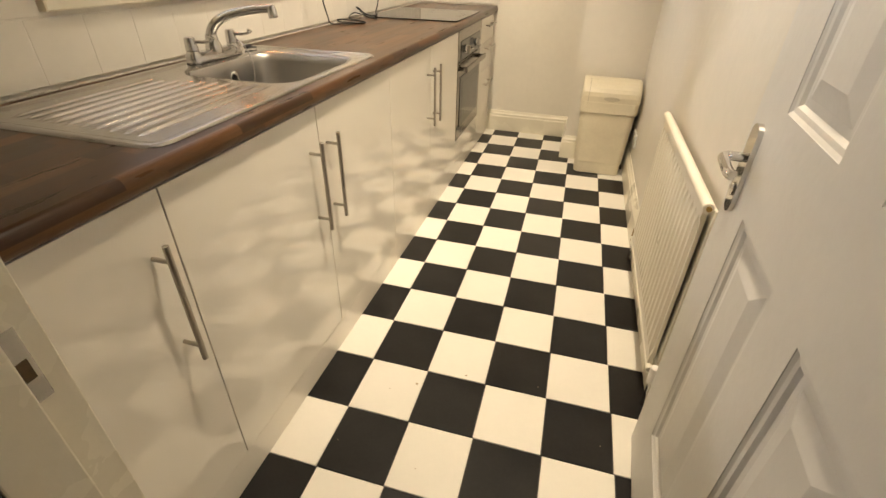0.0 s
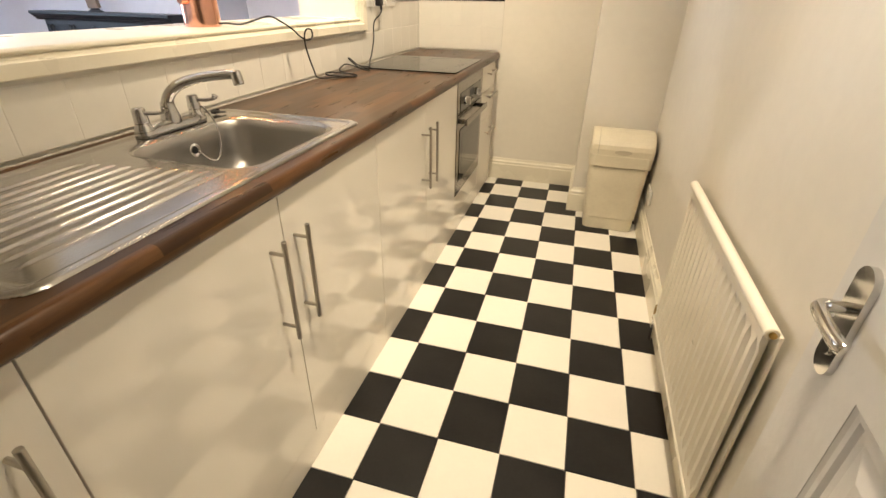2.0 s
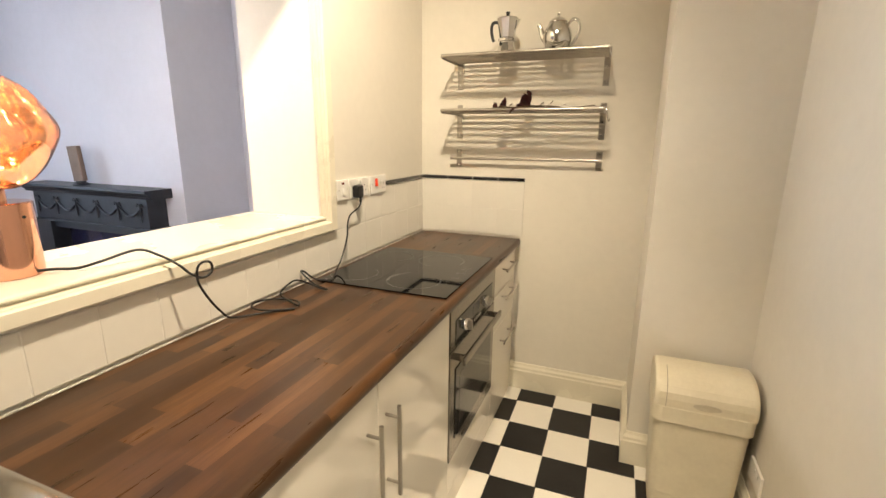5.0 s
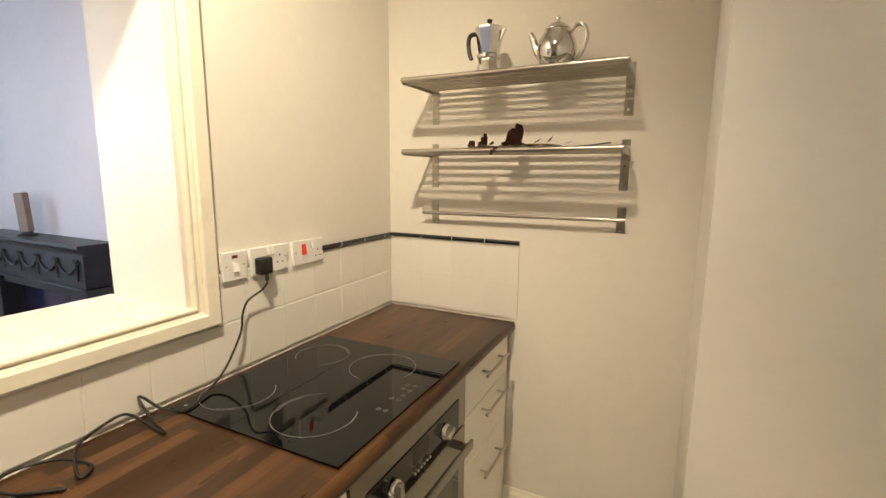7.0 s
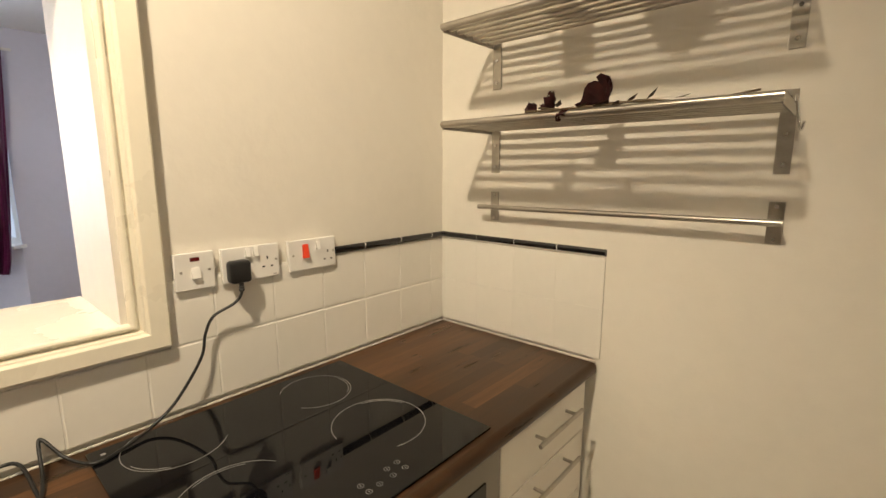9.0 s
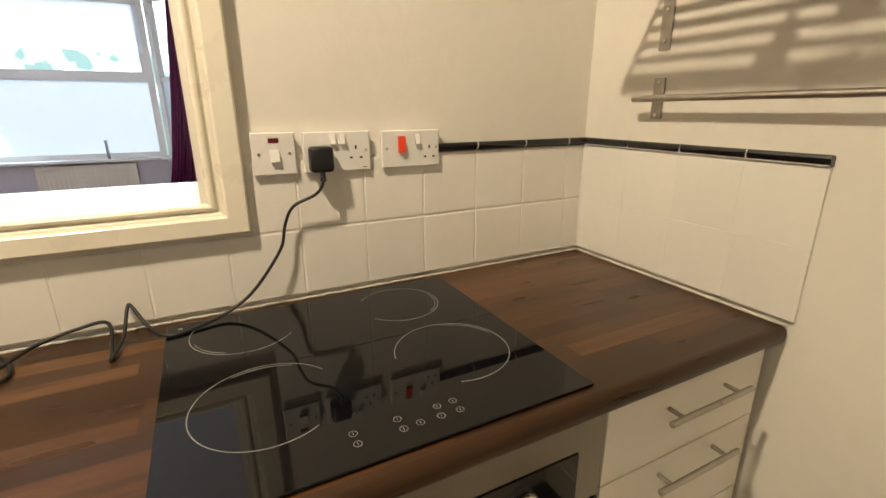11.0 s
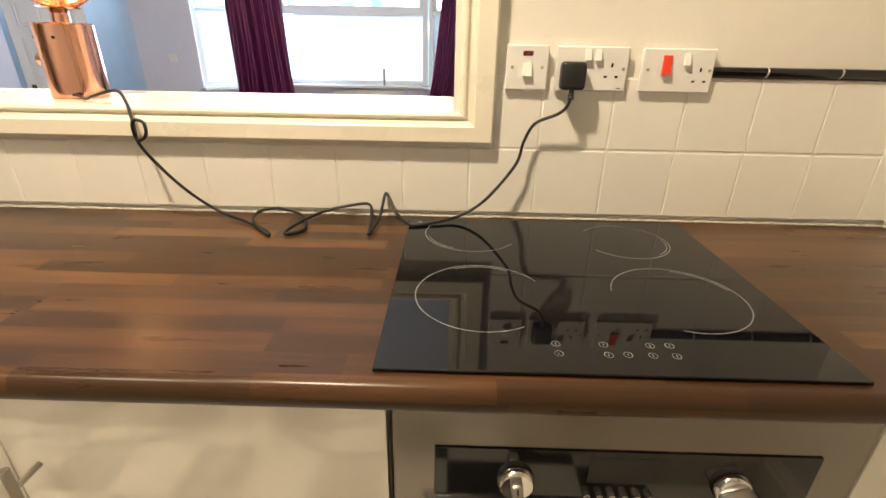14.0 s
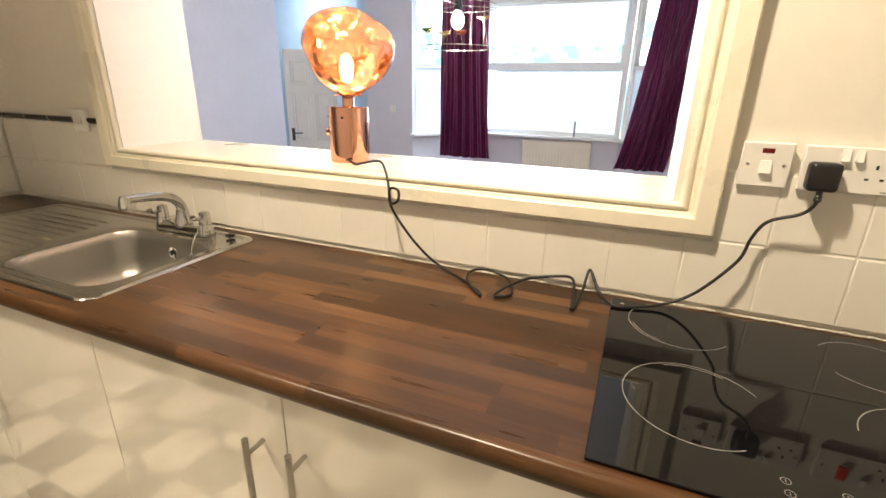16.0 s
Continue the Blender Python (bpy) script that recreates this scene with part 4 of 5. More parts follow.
part("bulb", lathe([(0, 0.010), (0.012, 0.017), (0.045, 0.022), (0.07, 0.015), (0.080, 0.004)], Matrix.Translation((LXC, LYC, SILL + 0.232)), 24), BULB, lampx, "glowing warm bulb")
part("bulb_stem", rod((LXC, LYC, SILL + 0.190), (LXC, LYC, SILL + 0.233), 0.010), COPPER, lampx)
glow = lamp("lamp_light", (LXC, LYC, SILL + 0.275), 12.0, (1.0, 0.72, 0.42), 0.03)

flex = smoothline([(LXC + 0.056, LYC + 0.022, SILL + 0.010), (-0.085, 2.125, SILL + 0.010), (-0.060, 2.16, SILL + 0.006), (-0.035, 2.20, SILL + 0.016), (-0.01, 2.27, SILL + 0.030), (0.018, 2.305, SILL + 0.010),
                   (0.050, 2.330, 1.126), (0.070, 2.345, 1.100), (0.092, 2.362, 1.088), (0.100, 2.385, 1.100), (0.098, 2.385, 1.124), (0.092, 2.364, 1.128), (0.086, 2.352, 1.110), (0.080, 2.358, 1.070),
                   (0.070, 2.395, 1.010), (0.060, 2.435, 0.962), (0.050, 2.48, 0.924), (0.085, 2.55, 0.916), (0.135, 2.615, 0.914), (0.158, 2.625, 0.916), (0.100, 2.575, 0.920), (0.050, 2.565, 0.924), (0.028, 2.60, 0.928), (0.055, 2.665, 0.922), (0.120, 2.690, 0.915),
                   (0.150, 2.660, 0.915), (0.118, 2.665, 0.919), (0.040, 2.705, 0.924), (0.020, 2.765, 0.935), (0.028, 2.815, 0.940), (0.110, 2.828, 0.918), (0.140, 2.830, 0.916), (0.075, 2.842, 0.925), (0.020, 2.848, 0.960), (0.022, 2.856, 0.962), (0.055, 2.880, 0.930), (0.095, 2.915, 0.920),
                   (0.080, 2.965, 0.921), (0.055, 3.020, 0.930), (0.045, 3.075, 0.965), (0.035, 3.135, 1.040), (0.030, 3.150, 1.090), (0.032, 3.170, 1.128), (0.040, 3.215, 1.150), (0.046, 3.231, 1.170), (0.046, 3.234, 1.192)], 8)
cable = solid("lamp_flex", tube(flex, 0.0033, 12), CABLE, (0.03, 2.6, 0.914), "long looped black flex between the copper lamp and the plug", "cable")
plug = thing("plug", (0.03, 3.234, 1.22), "square black three-pin plug pushed into the double socket", "plug")
part("body", box(0.0180, 0.050, 3.211, 3.260, 1.196, 1.249, 0.008, 4), BLACK, plug, "rounded black plug body")
part("grip", lathe([(0, 0.0062), (0.004, 0.0066), (0.006, 0.0052), (0.010, 0.0066), (0.012, 0.0050), (0.020, 0.0058)], Matrix.Translation((0.045, 3.234, 1.178)), 16), BLACK, plug, "ribbed cable grip")

# ---- wall shelves ----
X0, X1 = 0.215, 0.975


def wall_shelf(z, label, hook=False):
    root = thing("wall_shelf", ((X0 + X1) / 2, FAR, z), label, "wall shelf", "steel wall shelves")
    for x in (X0 + 0.0, X1 - 0.012):
        up = part("bracket", box(x, x + 0.030, FAR - 0.005, FAR - 0.0005, z - 0.135, z + 0.042, 0.001), SHELFMETAL, root, "flat steel wall bracket", smooth=False)
        for dz in (-0.115, -0.05, 0.025):
            part("screw", rod((x + 0.015, FAR - 0.004, z + dz), (x + 0.015, FAR - 0.0075, z + dz), 0.005, seg=14), CHROME, up)
    for x in (X0 - 0.004, X1 + 0.012):
        arm = box(x, x + 0.004, FAR - 0.240, FAR - 0.003, z - 0.014, z + 0.010, 0.001)
        part("side_arm", arm, SHELFMETAL, root, "thin steel side arm", smooth=False)
    for i in range(6):
        y = FAR - 0.030 - i * 0.0370
        part("rod", rod((X0 - 0.003, y, z - 0.001), (X1 + 0.015, y, z - 0.001), 0.0066, seg=16), SHELFMETAL, root, "round steel shelf rod")
    part("front_rod", rod((X0 - 0.006, FAR - 0.240, z), (X1 + 0.018, FAR - 0.240, z), 0.0095, seg=20), SHELFMETAL, root, "thicker steel front rod")
    return root


wall_shelf(1.842, "slatted stainless steel wall shelf holding two metal pots")
wall_shelf(1.585, "slatted stainless steel wall shelf holding dried roses")
rail = thing("hanging_rail", ((X0 + X1) / 2, FAR, 1.343), "thin stainless steel hanging rail on two wall brackets", "rail")
part("rail", rod((X0 - 0.022, FAR - 0.045, 1.343), (X1 + 0.020, FAR - 0.045, 1.347), 0.0075, seg=18), SHELFMETAL, rail, "straight steel rail")
for x in (X0 + 0.0, X1 - 0.012):
    b = part("bracket", box(x, x + 0.030, FAR - 0.005, FAR - 0.0005, 1.297, 1.390, 0.001), SHELFMETAL, rail, "flat steel bracket", smooth=False)
    part("post", rod((x + 0.015, FAR - 0.005, 1.344), (x + 0.015, FAR - 0.045, 1.344), 0.006), SHELFMETAL, rail)
    for dz in (1.306, 1.380):
        part("screw", rod((x + 0.015, FAR - 0.004, dz), (x + 0.015, FAR - 0.0075, dz), 0.0048, seg=14), CHROME, b)
hook = tube(smoothline([(X1 + 0.022, FAR - 0.11, 1.588), (X1 + 0.022, FAR - 0.105, 1.600), (X1 + 0.024, FAR - 0.098, 1.585), (X1 + 0.030, FAR - 0.100, 1.550), (X1 + 0.036, FAR - 0.115, 1.535), (X1 + 0.040, FAR - 0.130, 1.548)], 6), 0.0028, 12)
solid("s_hook", hook, CHROME, (X1 + 0.03, FAR - 0.16, 1.57), "small bent steel hook hanging from the shelf end", "hook")

# ---- moka pot and teapot on the shelf ----
PZ = 1.8475


def eight(prof, m, bm=None):
    return lathe(prof, m, 8, bm)


moka = thing("moka_pot", (0.512, 3.86, PZ), "polished aluminium stovetop coffee pot with a black handle", "coffee pot")
mm = Matrix.Translation((0.512, 3.86, PZ)) @ pose(0, 0, 0, 0, 0, 22) @ Matrix.Diagonal((1, 1, 0.97, 1))
part("boiler", eight([(0, 0.047), (0.004, 0.050), (0.055, 0.036), (0.062, 0.036)], mm), CHROME, moka, "faceted lower boiler", smooth=False)
part("ring", lathe([(0, 0.041), (0.002, 0.043), (0.012, 0.043), (0.014, 0.041)], mm @ Matrix.Translation((0, 0, 0.062)), 28), CHROME, moka)
jug = eight([(0, 0.034), (0.004, 0.036), (0.088, 0.050), (0.091, 0.050)], mm @ Matrix.Translation((0, 0, 0.076)))
part("jug", jug, CHROME, moka, "faceted upper jug", smooth=False)
part("spout", prism([(0.558, PZ + 0.153), (0.574, PZ + 0.158), (0.550, PZ + 0.108)], "y", 3.852, 3.868), CHROME, moka, smooth=False)
lid = part("lid", eight([(0, 0.051), (0.003, 0.051), (0.016, 0.012), (0.017, 0.008)], mm @ Matrix.Translation((0, 0, 0.167))), CHROME, moka, "pointed aluminium lid", smooth=False)
part("lid_knob", lathe([(0, 0.006), (0.005, 0.008), (0.014, 0.010), (0.017, 0.007)], mm @ Matrix.Translation((0, 0, 0.183)), 16), BLACK, lid)
hd = tube(smoothline([(0.470, 3.86, PZ + 0.146), (0.452, 3.858, PZ + 0.150), (0.438, 3.856, PZ + 0.142), (0.434, 3.855, PZ + 0.116), (0.441, 3.855, PZ + 0.078), (0.448, 3.855, PZ + 0.064)], 6), 0.0062, 16, flat=1.3)
part("handle", hd, BLACK, moka, "bent black plastic handle")

pot_slim = Matrix.Diagonal((0.89, 0.89, 1.13, 1))
pot = thing("teapot", (0.752, 3.86, PZ), "round polished stainless steel teapot with a looped handle", "teapot")
pm = Matrix.Translation((0.752, 3.86, PZ)) @ pot_slim


def slimmed(bm):
    c = Matrix.Translation((0.752, 3.86, PZ))
    bmesh.ops.transform(bm, matrix=c @ pot_slim @ c.inverted(), verts=bm.verts)
    return bm


part("body", lathe([(0, 0.038), (0.006, 0.045), (0.02, 0.062), (0.042, 0.073), (0.065, 0.074), (0.088, 0.065), (0.106, 0.050), (0.114, 0.046)], pm, 40), CHROME, pot, "rounded steel body")
tl = part("lid", lathe([(0, 0.047), (0.003, 0.047), (0.012, 0.036), (0.020, 0.018), (0.022, 0.008)], pm @ Matrix.Translation((0, 0, 0.114)), 32), CHROME, pot, "domed steel lid")
part("lid_knob", lathe([(0, 0.004), (0.006, 0.004), (0.010, 0.009), (0.016, 0.008), (0.019, 0.003)], pm @ Matrix.Translation((0, 0, 0.135)), 20), CHROME, tl)
part("spout", slimmed(tube(smoothline([(0.695, 3.86, PZ + 0.045), (0.675, 3.86, PZ + 0.065), (0.662, 3.86, PZ + 0.095), (0.650, 3.86, PZ + 0.112)], 5), 0.012, 18, radii=[0.017 - 0.0005 * i for i in range(16)])), CHROME, pot, "short curved spout")
part("handle", slimmed(tube(smoothline([(0.802, 3.86, PZ + 0.100), (0.822, 3.86, PZ + 0.122), (0.850, 3.86, PZ + 0.118), (0.862, 3.86, PZ + 0.090), (0.850, 3.86, PZ + 0.055), (0.822, 3.86, PZ + 0.022), (0.798, 3.86, PZ + 0.016)], 6), 0.0055, 16, flat=1.5)), CHROME, pot, "looped steel handle")

# ---- dried roses ----
RZ = 1.592


def rose(place, r, tilt, stalk, label):
    root = thing("dried_rose", place, label, "dried flower", "dried roses on the shelf")
    m = Matrix.Translation(place) @ pose(0, 0, 0, *tilt)
    rr = random.Random(int(r * 10000))
    for ring, (n, h, k, open_) in enumerate(((3, 0.9, 0.45, 0.15), (5, 1.0, 0.75, 0.3), (6, 0.95, 1.0, 0.55))):
        for i in range(n):
            a = 2 * math.pi * (i + 0.4 * ring) / n + rr.uniform(-0.2, 0.2)
            bm = bmesh.new()
            g = {}
            for u in range(5):
                for v in range(5):
                    s, t = u / 4 * 2 - 1, v / 4
                    ang = a + s * 0.75 * (1 - 0.25 * t)
                    rad = r * k * (0.25 + 0.85 * math.sin(t * 1.9) + open_ * t * t) + r * (0.06 + 0.14 * t) * rr.uniform(-1, 1)
                    g[u, v] = bm.verts.new((rad * math.cos(ang), rad * math.sin(ang), r * (h * 1.35 * t - 0.35) - r * 0.3 * s * s * t + r * (0.08 + 0.3 * t) * rr.uniform(-1, 1)))
            for u in range(4):
                for v in range(4):
                    bm.faces.new((g[u, v], g[u + 1, v], g[u + 1, v + 1], g[u, v + 1]))
            bmesh.ops.solidify(bm, geom=bm.faces[:], thickness=0.0008)
            bmesh.ops.transform(bm, matrix=m, verts=bm.verts)
            part("petal", bm, ROSE, root, "" if (i or ring) else "crumpled dark red petal")
    part("stalk", tube(smoothline(stalk, 6), 0.0022, 12), STALK, root, "thin dry brown stalk")
    for k in (0.15, 0.3, 0.5):
        p = Vector(stalk[0]).lerp(Vector(stalk[-1]), k)
        leaf = bmesh.new()
        d = Vector((rr.uniform(0.5, 1), rr.uniform(-1, 1), rr.uniform(-0.3, 0.5))).normalized() * 0.035
        s = d.cross(Vector((0, 0, 1))).normalized() * 0.008
        vs = [leaf.verts.new(q) for q in (p, p + d * 0.5 + s, p + d + Vector((0, 0, 0.004)), p + d * 0.5 - s)]
        leaf.faces.new((vs[0], vs[1], vs[2])), leaf.faces.new((vs[0], vs[2], vs[3]))
        bmesh.ops.solidify(leaf, geom=leaf.faces[:], thickness=0.0006)
        part("leaf", leaf, STALK, root)
    return root


rose((0.628, 3.86, RZ + 0.026), 0.033, (0, -55, 0), [(0.64, 3.86, RZ + 0.020), (0.72, 3.82, RZ + 0.006), (0.84, 3.83, RZ + 0.005), (0.95, 3.80, RZ + 0.012)], "large dried dark red rose with a long brown stalk")
rose((0.527, 3.80, RZ + 0.018), 0.020, (20, -60, 0), [(0.515, 3.76, RZ + 0.012), (0.60, 3.785, RZ + 0.004), (0.70, 3.80, RZ + 0.006), (0.80, 3.82, RZ + 0.004)], "small dried dark red rose lying on its side")
rose((0.492, 3.78, RZ + 0.006), 0.014, (0, -80, 0), [(0.49, 3.74, RZ + 0.004), (0.58, 3.76, RZ + 0.003), (0.70, 3.79, RZ + 0.012), (0.78, 3.80, RZ + 0.004)], "tiny dried rosebud at the shelf edge")
rose((0.575, 3.76, RZ - 0.002), 0.012, (0, 150, 0), [(0.58, 3.75, RZ + 0.004), (0.66, 3.77, RZ + 0.004), (0.74, 3.775, RZ + 0.010), (0.80, 3.78, RZ + 0.004)], "tiny dried bud hanging between the rods")


# ---- bin ----
BNX0, BNX1, BNY0, BNY1 = 1.302, 1.622, 3.275, 3.500
bn_ = thing("pedal_free_bin", ((BNX0 + BNX1) / 2, (BNY0 + BNY1) / 2, 0), "tall aged cream plastic swing-lid bin in the corner", "bin")
bn_.name = "kitchen_bin"
BASE["kitchen_bin"] = BASE["pedal_free_bin"]


def bin_ring(g, z, r=0.035):
    return lifted(rounded(BNX0 - g, BNX1 + g, BNY0 - g, BNY1 + g, r, 6), z)


part("body", loft([bin_ring(-0.020, 0.001), bin_ring(-0.016, 0.004), bin_ring(-0.014, 0.075), bin_ring(-0.010, 0.080), bin_ring(0.004, 0.415)]), BINPL, bn_, "tapered cream bin body")
part("lid_rim", loft([bin_ring(0.008, 0.405), bin_ring(0.012, 0.408), bin_ring(0.014, 0.47), bin_ring(0.010, 0.478)]), BINPL, bn_, "cream plastic lid rim")
side = [(-0.012, 0.474), (-0.013, 0.505), (-0.008, 0.530), (0.006, 0.551), (0.030, 0.568), (0.062, 0.581), (0.100, 0.589), (0.150, 0.590), (0.195, 0.584), (0.220, 0.570), (0.232, 0.550), (0.236, 0.520), (0.236, 0.474)]
cy_, cz_ = BNY0 + 0.112, 0.474
slices = []
for x, k in ((BNX0 - 0.011, 0.955), (BNX0 - 0.0095, 0.972), (BNX0 - 0.005, 0.988), (BNX0 + 0.004, 1.0), (BNX1 - 0.004, 1.0), (BNX1 + 0.005, 0.988), (BNX1 + 0.0095, 0.972), (BNX1 + 0.011, 0.955)):
    slices.append([(x, cy_ + (BNY0 + y - cy_) * k, cz_ + (z - cz_) * k) for y, z in side])
lidbm = loft(slices)
lidbm.verts.ensure_lookup_table()
lidbm.faces.new([lidbm.verts[i] for i in range(len(side))][::-1])
cover = part("lid", lidbm, BINPL, bn_, "rounded cream swing lid")
for x in (BNX0 + 0.030,):
    part("seam", tube([(x, BNY0 + y * 1.004, z + 0.0004) for y, z in side[:7]], 0.0011, 6), material("bin_seam", (0.3, 0.26, 0.19), 0.6), cover, "fine seam of the flap")
# Nearly flush oval; a darker plastic colour paints the shade of a recess.
grip = []
for k, dy in ((0, 0.0), (0.003, -0.0012), (0.008, -0.0005)):
    grip.append([(1.470 + (0.047 - k) * math.cos(a), BNY0 - 0.0134 + dy, 0.496 + (0.014 - k * 0.7) * math.sin(a)) for a in [2 * math.pi * i / 24 for i in range(24)]])
part("finger_grip", loft(grip), material("bin_plastic_recess_shade", (0.56, 0.50, 0.38), 0.5), cover, "small oval finger grip, recess shade put into its colour")

# ---- flecks of plaster and paint on the floor ----
fleck = bmesh.new()
rf = random.Random(12)
for fx, fy, size in ((0.902, 1.246, 0.007), (0.822, 1.201, 0.003), (1.051, 1.33, 0.005), (0.745, 0.98, 0.002), (1.293, 1.351, 0.0025), (1.494, 1.183, 0.0025), (0.994, 0.959, 0.0025)):
    n = rf.randint(5, 7)
    pts = [(fx + size * rf.uniform(0.4, 1.0) * math.cos(6.283 * i / n), fy + size * rf.uniform(0.4, 1.0) * math.sin(6.283 * i / n)) for i in range(n)]
    prism(pts, "z", 0.0002, 0.0012, fleck)
solid("flecks", fleck, material("plaster_fleck", (0.42, 0.33, 0.22), 0.8), (1, 1, 0), "small tan plaster flecks on the black floor tiles", "debris", kind="stuff", smooth=False)

# ---- radiator under the side wall ----
RX, RY0, RY1, RZ0, RZ1 = 1.604, 1.400, 2.240, 0.135, 0.700
rad = thing("radiator", (1.6, (RY0 + RY1) / 2, RZ0), "ribbed cream enamel panel radiator on the side wall", "radiator")
prof = []
ny = 19
for i in range(ny):
    y = RY0 + 0.02 + (RY1 - RY0 - 0.04) * i / ny
    w = (RY1 - RY0 - 0.04) / ny
    prof += [(RX + 0.009, y), (RX + 0.009, y + w * 0.25), (RX, y + w * 0.42), (RX, y + w * 0.78), (RX + 0.009, y + w * 0.98)]
pb = bmesh.new()
levels = [(RZ0, 0.0), (RZ0 + 0.035, 0.0), (RZ0 + 0.06, 1.0), (RZ1 - 0.06, 1.0), (RZ1 - 0.035, 0.0), (RZ1, 0.0)]
rows = []
for z, k in levels:
    rows.append([(RX + 0.004 + (x - RX - 0.004) * k, y, z) for x, y in prof] + [(RX + 0.018, RY1 - 0.02, z), (RX + 0.018, RY0 + 0.02, z)])
loft(rows, pb)
part("front_panel", pb, RADIATOR, rad, "ribbed cream front panel", smooth=False)
part("back_panel", box(RX + 0.030, RX + 0.038, RY0 + 0.01, RY1 - 0.01, RZ0, RZ1 - 0.01, 0.003), RADIATOR, rad)
top = rod((RX + 0.010, RY0, RZ1), (RX + 0.010, RY1, RZ1), 0.014, seg=20)
part("top_rail", top, RADIATOR, rad, "rounded cream top rail")
part("bottom_rail", rod((RX + 0.010, RY0, RZ0), (RX + 0.010, RY1, RZ0), 0.010, seg=16), RADIATOR, rad)
part("end_plug", rod((RX + 0.010, RY0 - 0.006, RZ1), (RX + 0.010, RY0 + 0.002, RZ1), 0.007, seg=16), BRASS, rad, "brass bleed plug")
for y in (RY0 + 0.12, RY1 - 0.12):
    part("wall_bracket", box(RX + 0.038, RIGHT + 0.002, y, y + 0.03, RZ0 + 0.08, RZ1 - 0.08), RADIATOR, rad)
for y, s in ((RY0 - 0.022, 1), (RY1 + 0.022, -1)):
    v = rod((RX + 0.02, y, 0.0), (RX + 0.02, y, RZ0 - 0.01), 0.0075, seg=14)
    rod((RX + 0.02, y, RZ0 - 0.005), (RX + 0.02, y + s * 0.03, RZ0 + 0.004), 0.008, seg=14, bm=v)
    part("pipe", v, CHROME, rad, "worn chrome pipe and valve tail")
    part("valve", rod((RX + 0.02, y, RZ0 - 0.03), (RX + 0.02, y, RZ0 + 0.035), 0.014, seg=18), WHITEPL if s > 0 else BRASS, rad, "small radiator valve")

# ---- open panelled door against the side wall ----
HX, HY, FX, FY = 1.540, 0.490, 1.583, 1.240
DW = math.hypot(FX - HX, FY - HY)
dm = Matrix.Translation((HX, HY, 0)) @ Matrix.Rotation(math.atan2(FY - HY, FX - HX), 4, "Z")
door = thing("door", (HX, HY, 0), "white painted six-panel door, open against the side wall", "door")


def dput(name, bm, mat, parent, label="", smooth=False):
    bmesh.ops.transform(bm, matrix=dm, verts=bm.verts)
    return part(name, bm, mat, parent, label, smooth)


DT = 0.040
cols = ((0.060, 0.262), (0.377, 0.600))
rows_ = ((0.215, 0.828), (1.015, 1.60), (1.70, 1.93))
slab = box(0.001, DW, -DT + 0.010, -0.010, 0.008, 1.985)
xs = [0.0, cols[0][0], cols[0][1], cols[1][0], cols[1][1], DW]
for y0, y1 in ((-0.0105, 0.0), (-DT, -DT + 0.0105)):
    for a, b in ((xs[0], xs[1]), (xs[2], xs[3]), (xs[4], xs[5])):
        box(a, b, y0, y1, 0.006, 1.988, bm=slab)
    for z0, z1 in ((0.006, 0.215), (0.828, 1.015), (1.60, 1.70), (1.93, 1.988)):
        for a, b in cols:
            box(a, b, y0, y1, z0, z1, bm=slab)
leafm = dput("leaf", slab, DOORPAINT, door, "white painted door leaf")
for a, b in cols:
    for z0, z1 in rows_:
        for side in (1, -1):
            y = 0.0 if side > 0 else -DT
            s = -side
            rings = []
            for ins, dep in ((0.0, 0.001), (0.006, 0.004), (0.014, 0.005), (0.020, 0.010), (0.026, 0.0115), (0.060, 0.003), (0.064, 0.002)):
                rings.append([(a + ins, y + s * dep, z0 + ins), (b - ins, y + s * dep, z0 + ins), (b - ins, y + s * dep, z1 - ins), (a + ins, y + s * dep, z1 - ins)])
            pbm = loft(rings)
            dput("panel", pbm, DOORPAINT, door, "raised moulded door panel" if side > 0 else "")
hz, hx = 0.888, DW - 0.064
for side in (1, -1):
    y = 0.0 if side > 0 else -DT
    pl_ = bmesh.new()
    out = []
    for cxx, czz, a0 in ((hx, hz + 0.062, 0), (hx, hz - 0.062, 180)):
        out += [(cxx + 0.023 * math.cos(radians(a0 + 15 * i)), czz + 0.023 * math.sin(radians(a0 + 15 * i))) for i in range(13)]
    prism(out, "y", y, y + side * 0.009, pl_)
    hpl = dput("handle_plate", pl_, CHROME, leafm, "rounded chrome handle plate")
    dput("handle_rose", rod((hx, y + side * 0.004, hz + 0.022), (hx, y + side * 0.038, hz + 0.022), 0.009, seg=18), CHROME, hpl, "", True)
    lv = tube(smoothline([(hx, y + side * 0.036, hz + 0.022), (hx - 0.012, y + side * 0.046, hz + 0.022), (hx - 0.045, y + side * 0.048, hz + 0.021), (hx - 0.082, y + side * 0.047, hz + 0.019), (hx - 0.092, y + side * 0.042, hz + 0.018)], 6), 0.0095, 16)
    dput("lever", lv, CHROME, hpl, "chrome lever handle", True)
    dput("keyhole_cover", rod((hx, y + side * 0.008, hz - 0.040), (hx, y + side * 0.013, hz - 0.040), 0.013, seg=18), CHROME, hpl, "", True)
dput("latch_plate", box(DW - 0.0005, DW + 0.0015, -DT / 2 - 0.012, -DT / 2 + 0.012, hz - 0.06, hz + 0.04), CHROME, leafm)
for z in (0.25, 1.70):
    dput("hinge", rod((-0.004, -DT - 0.004, z), (-0.004, -DT - 0.004, z + 0.075), 0.006), CHROME, leafm, "", True)

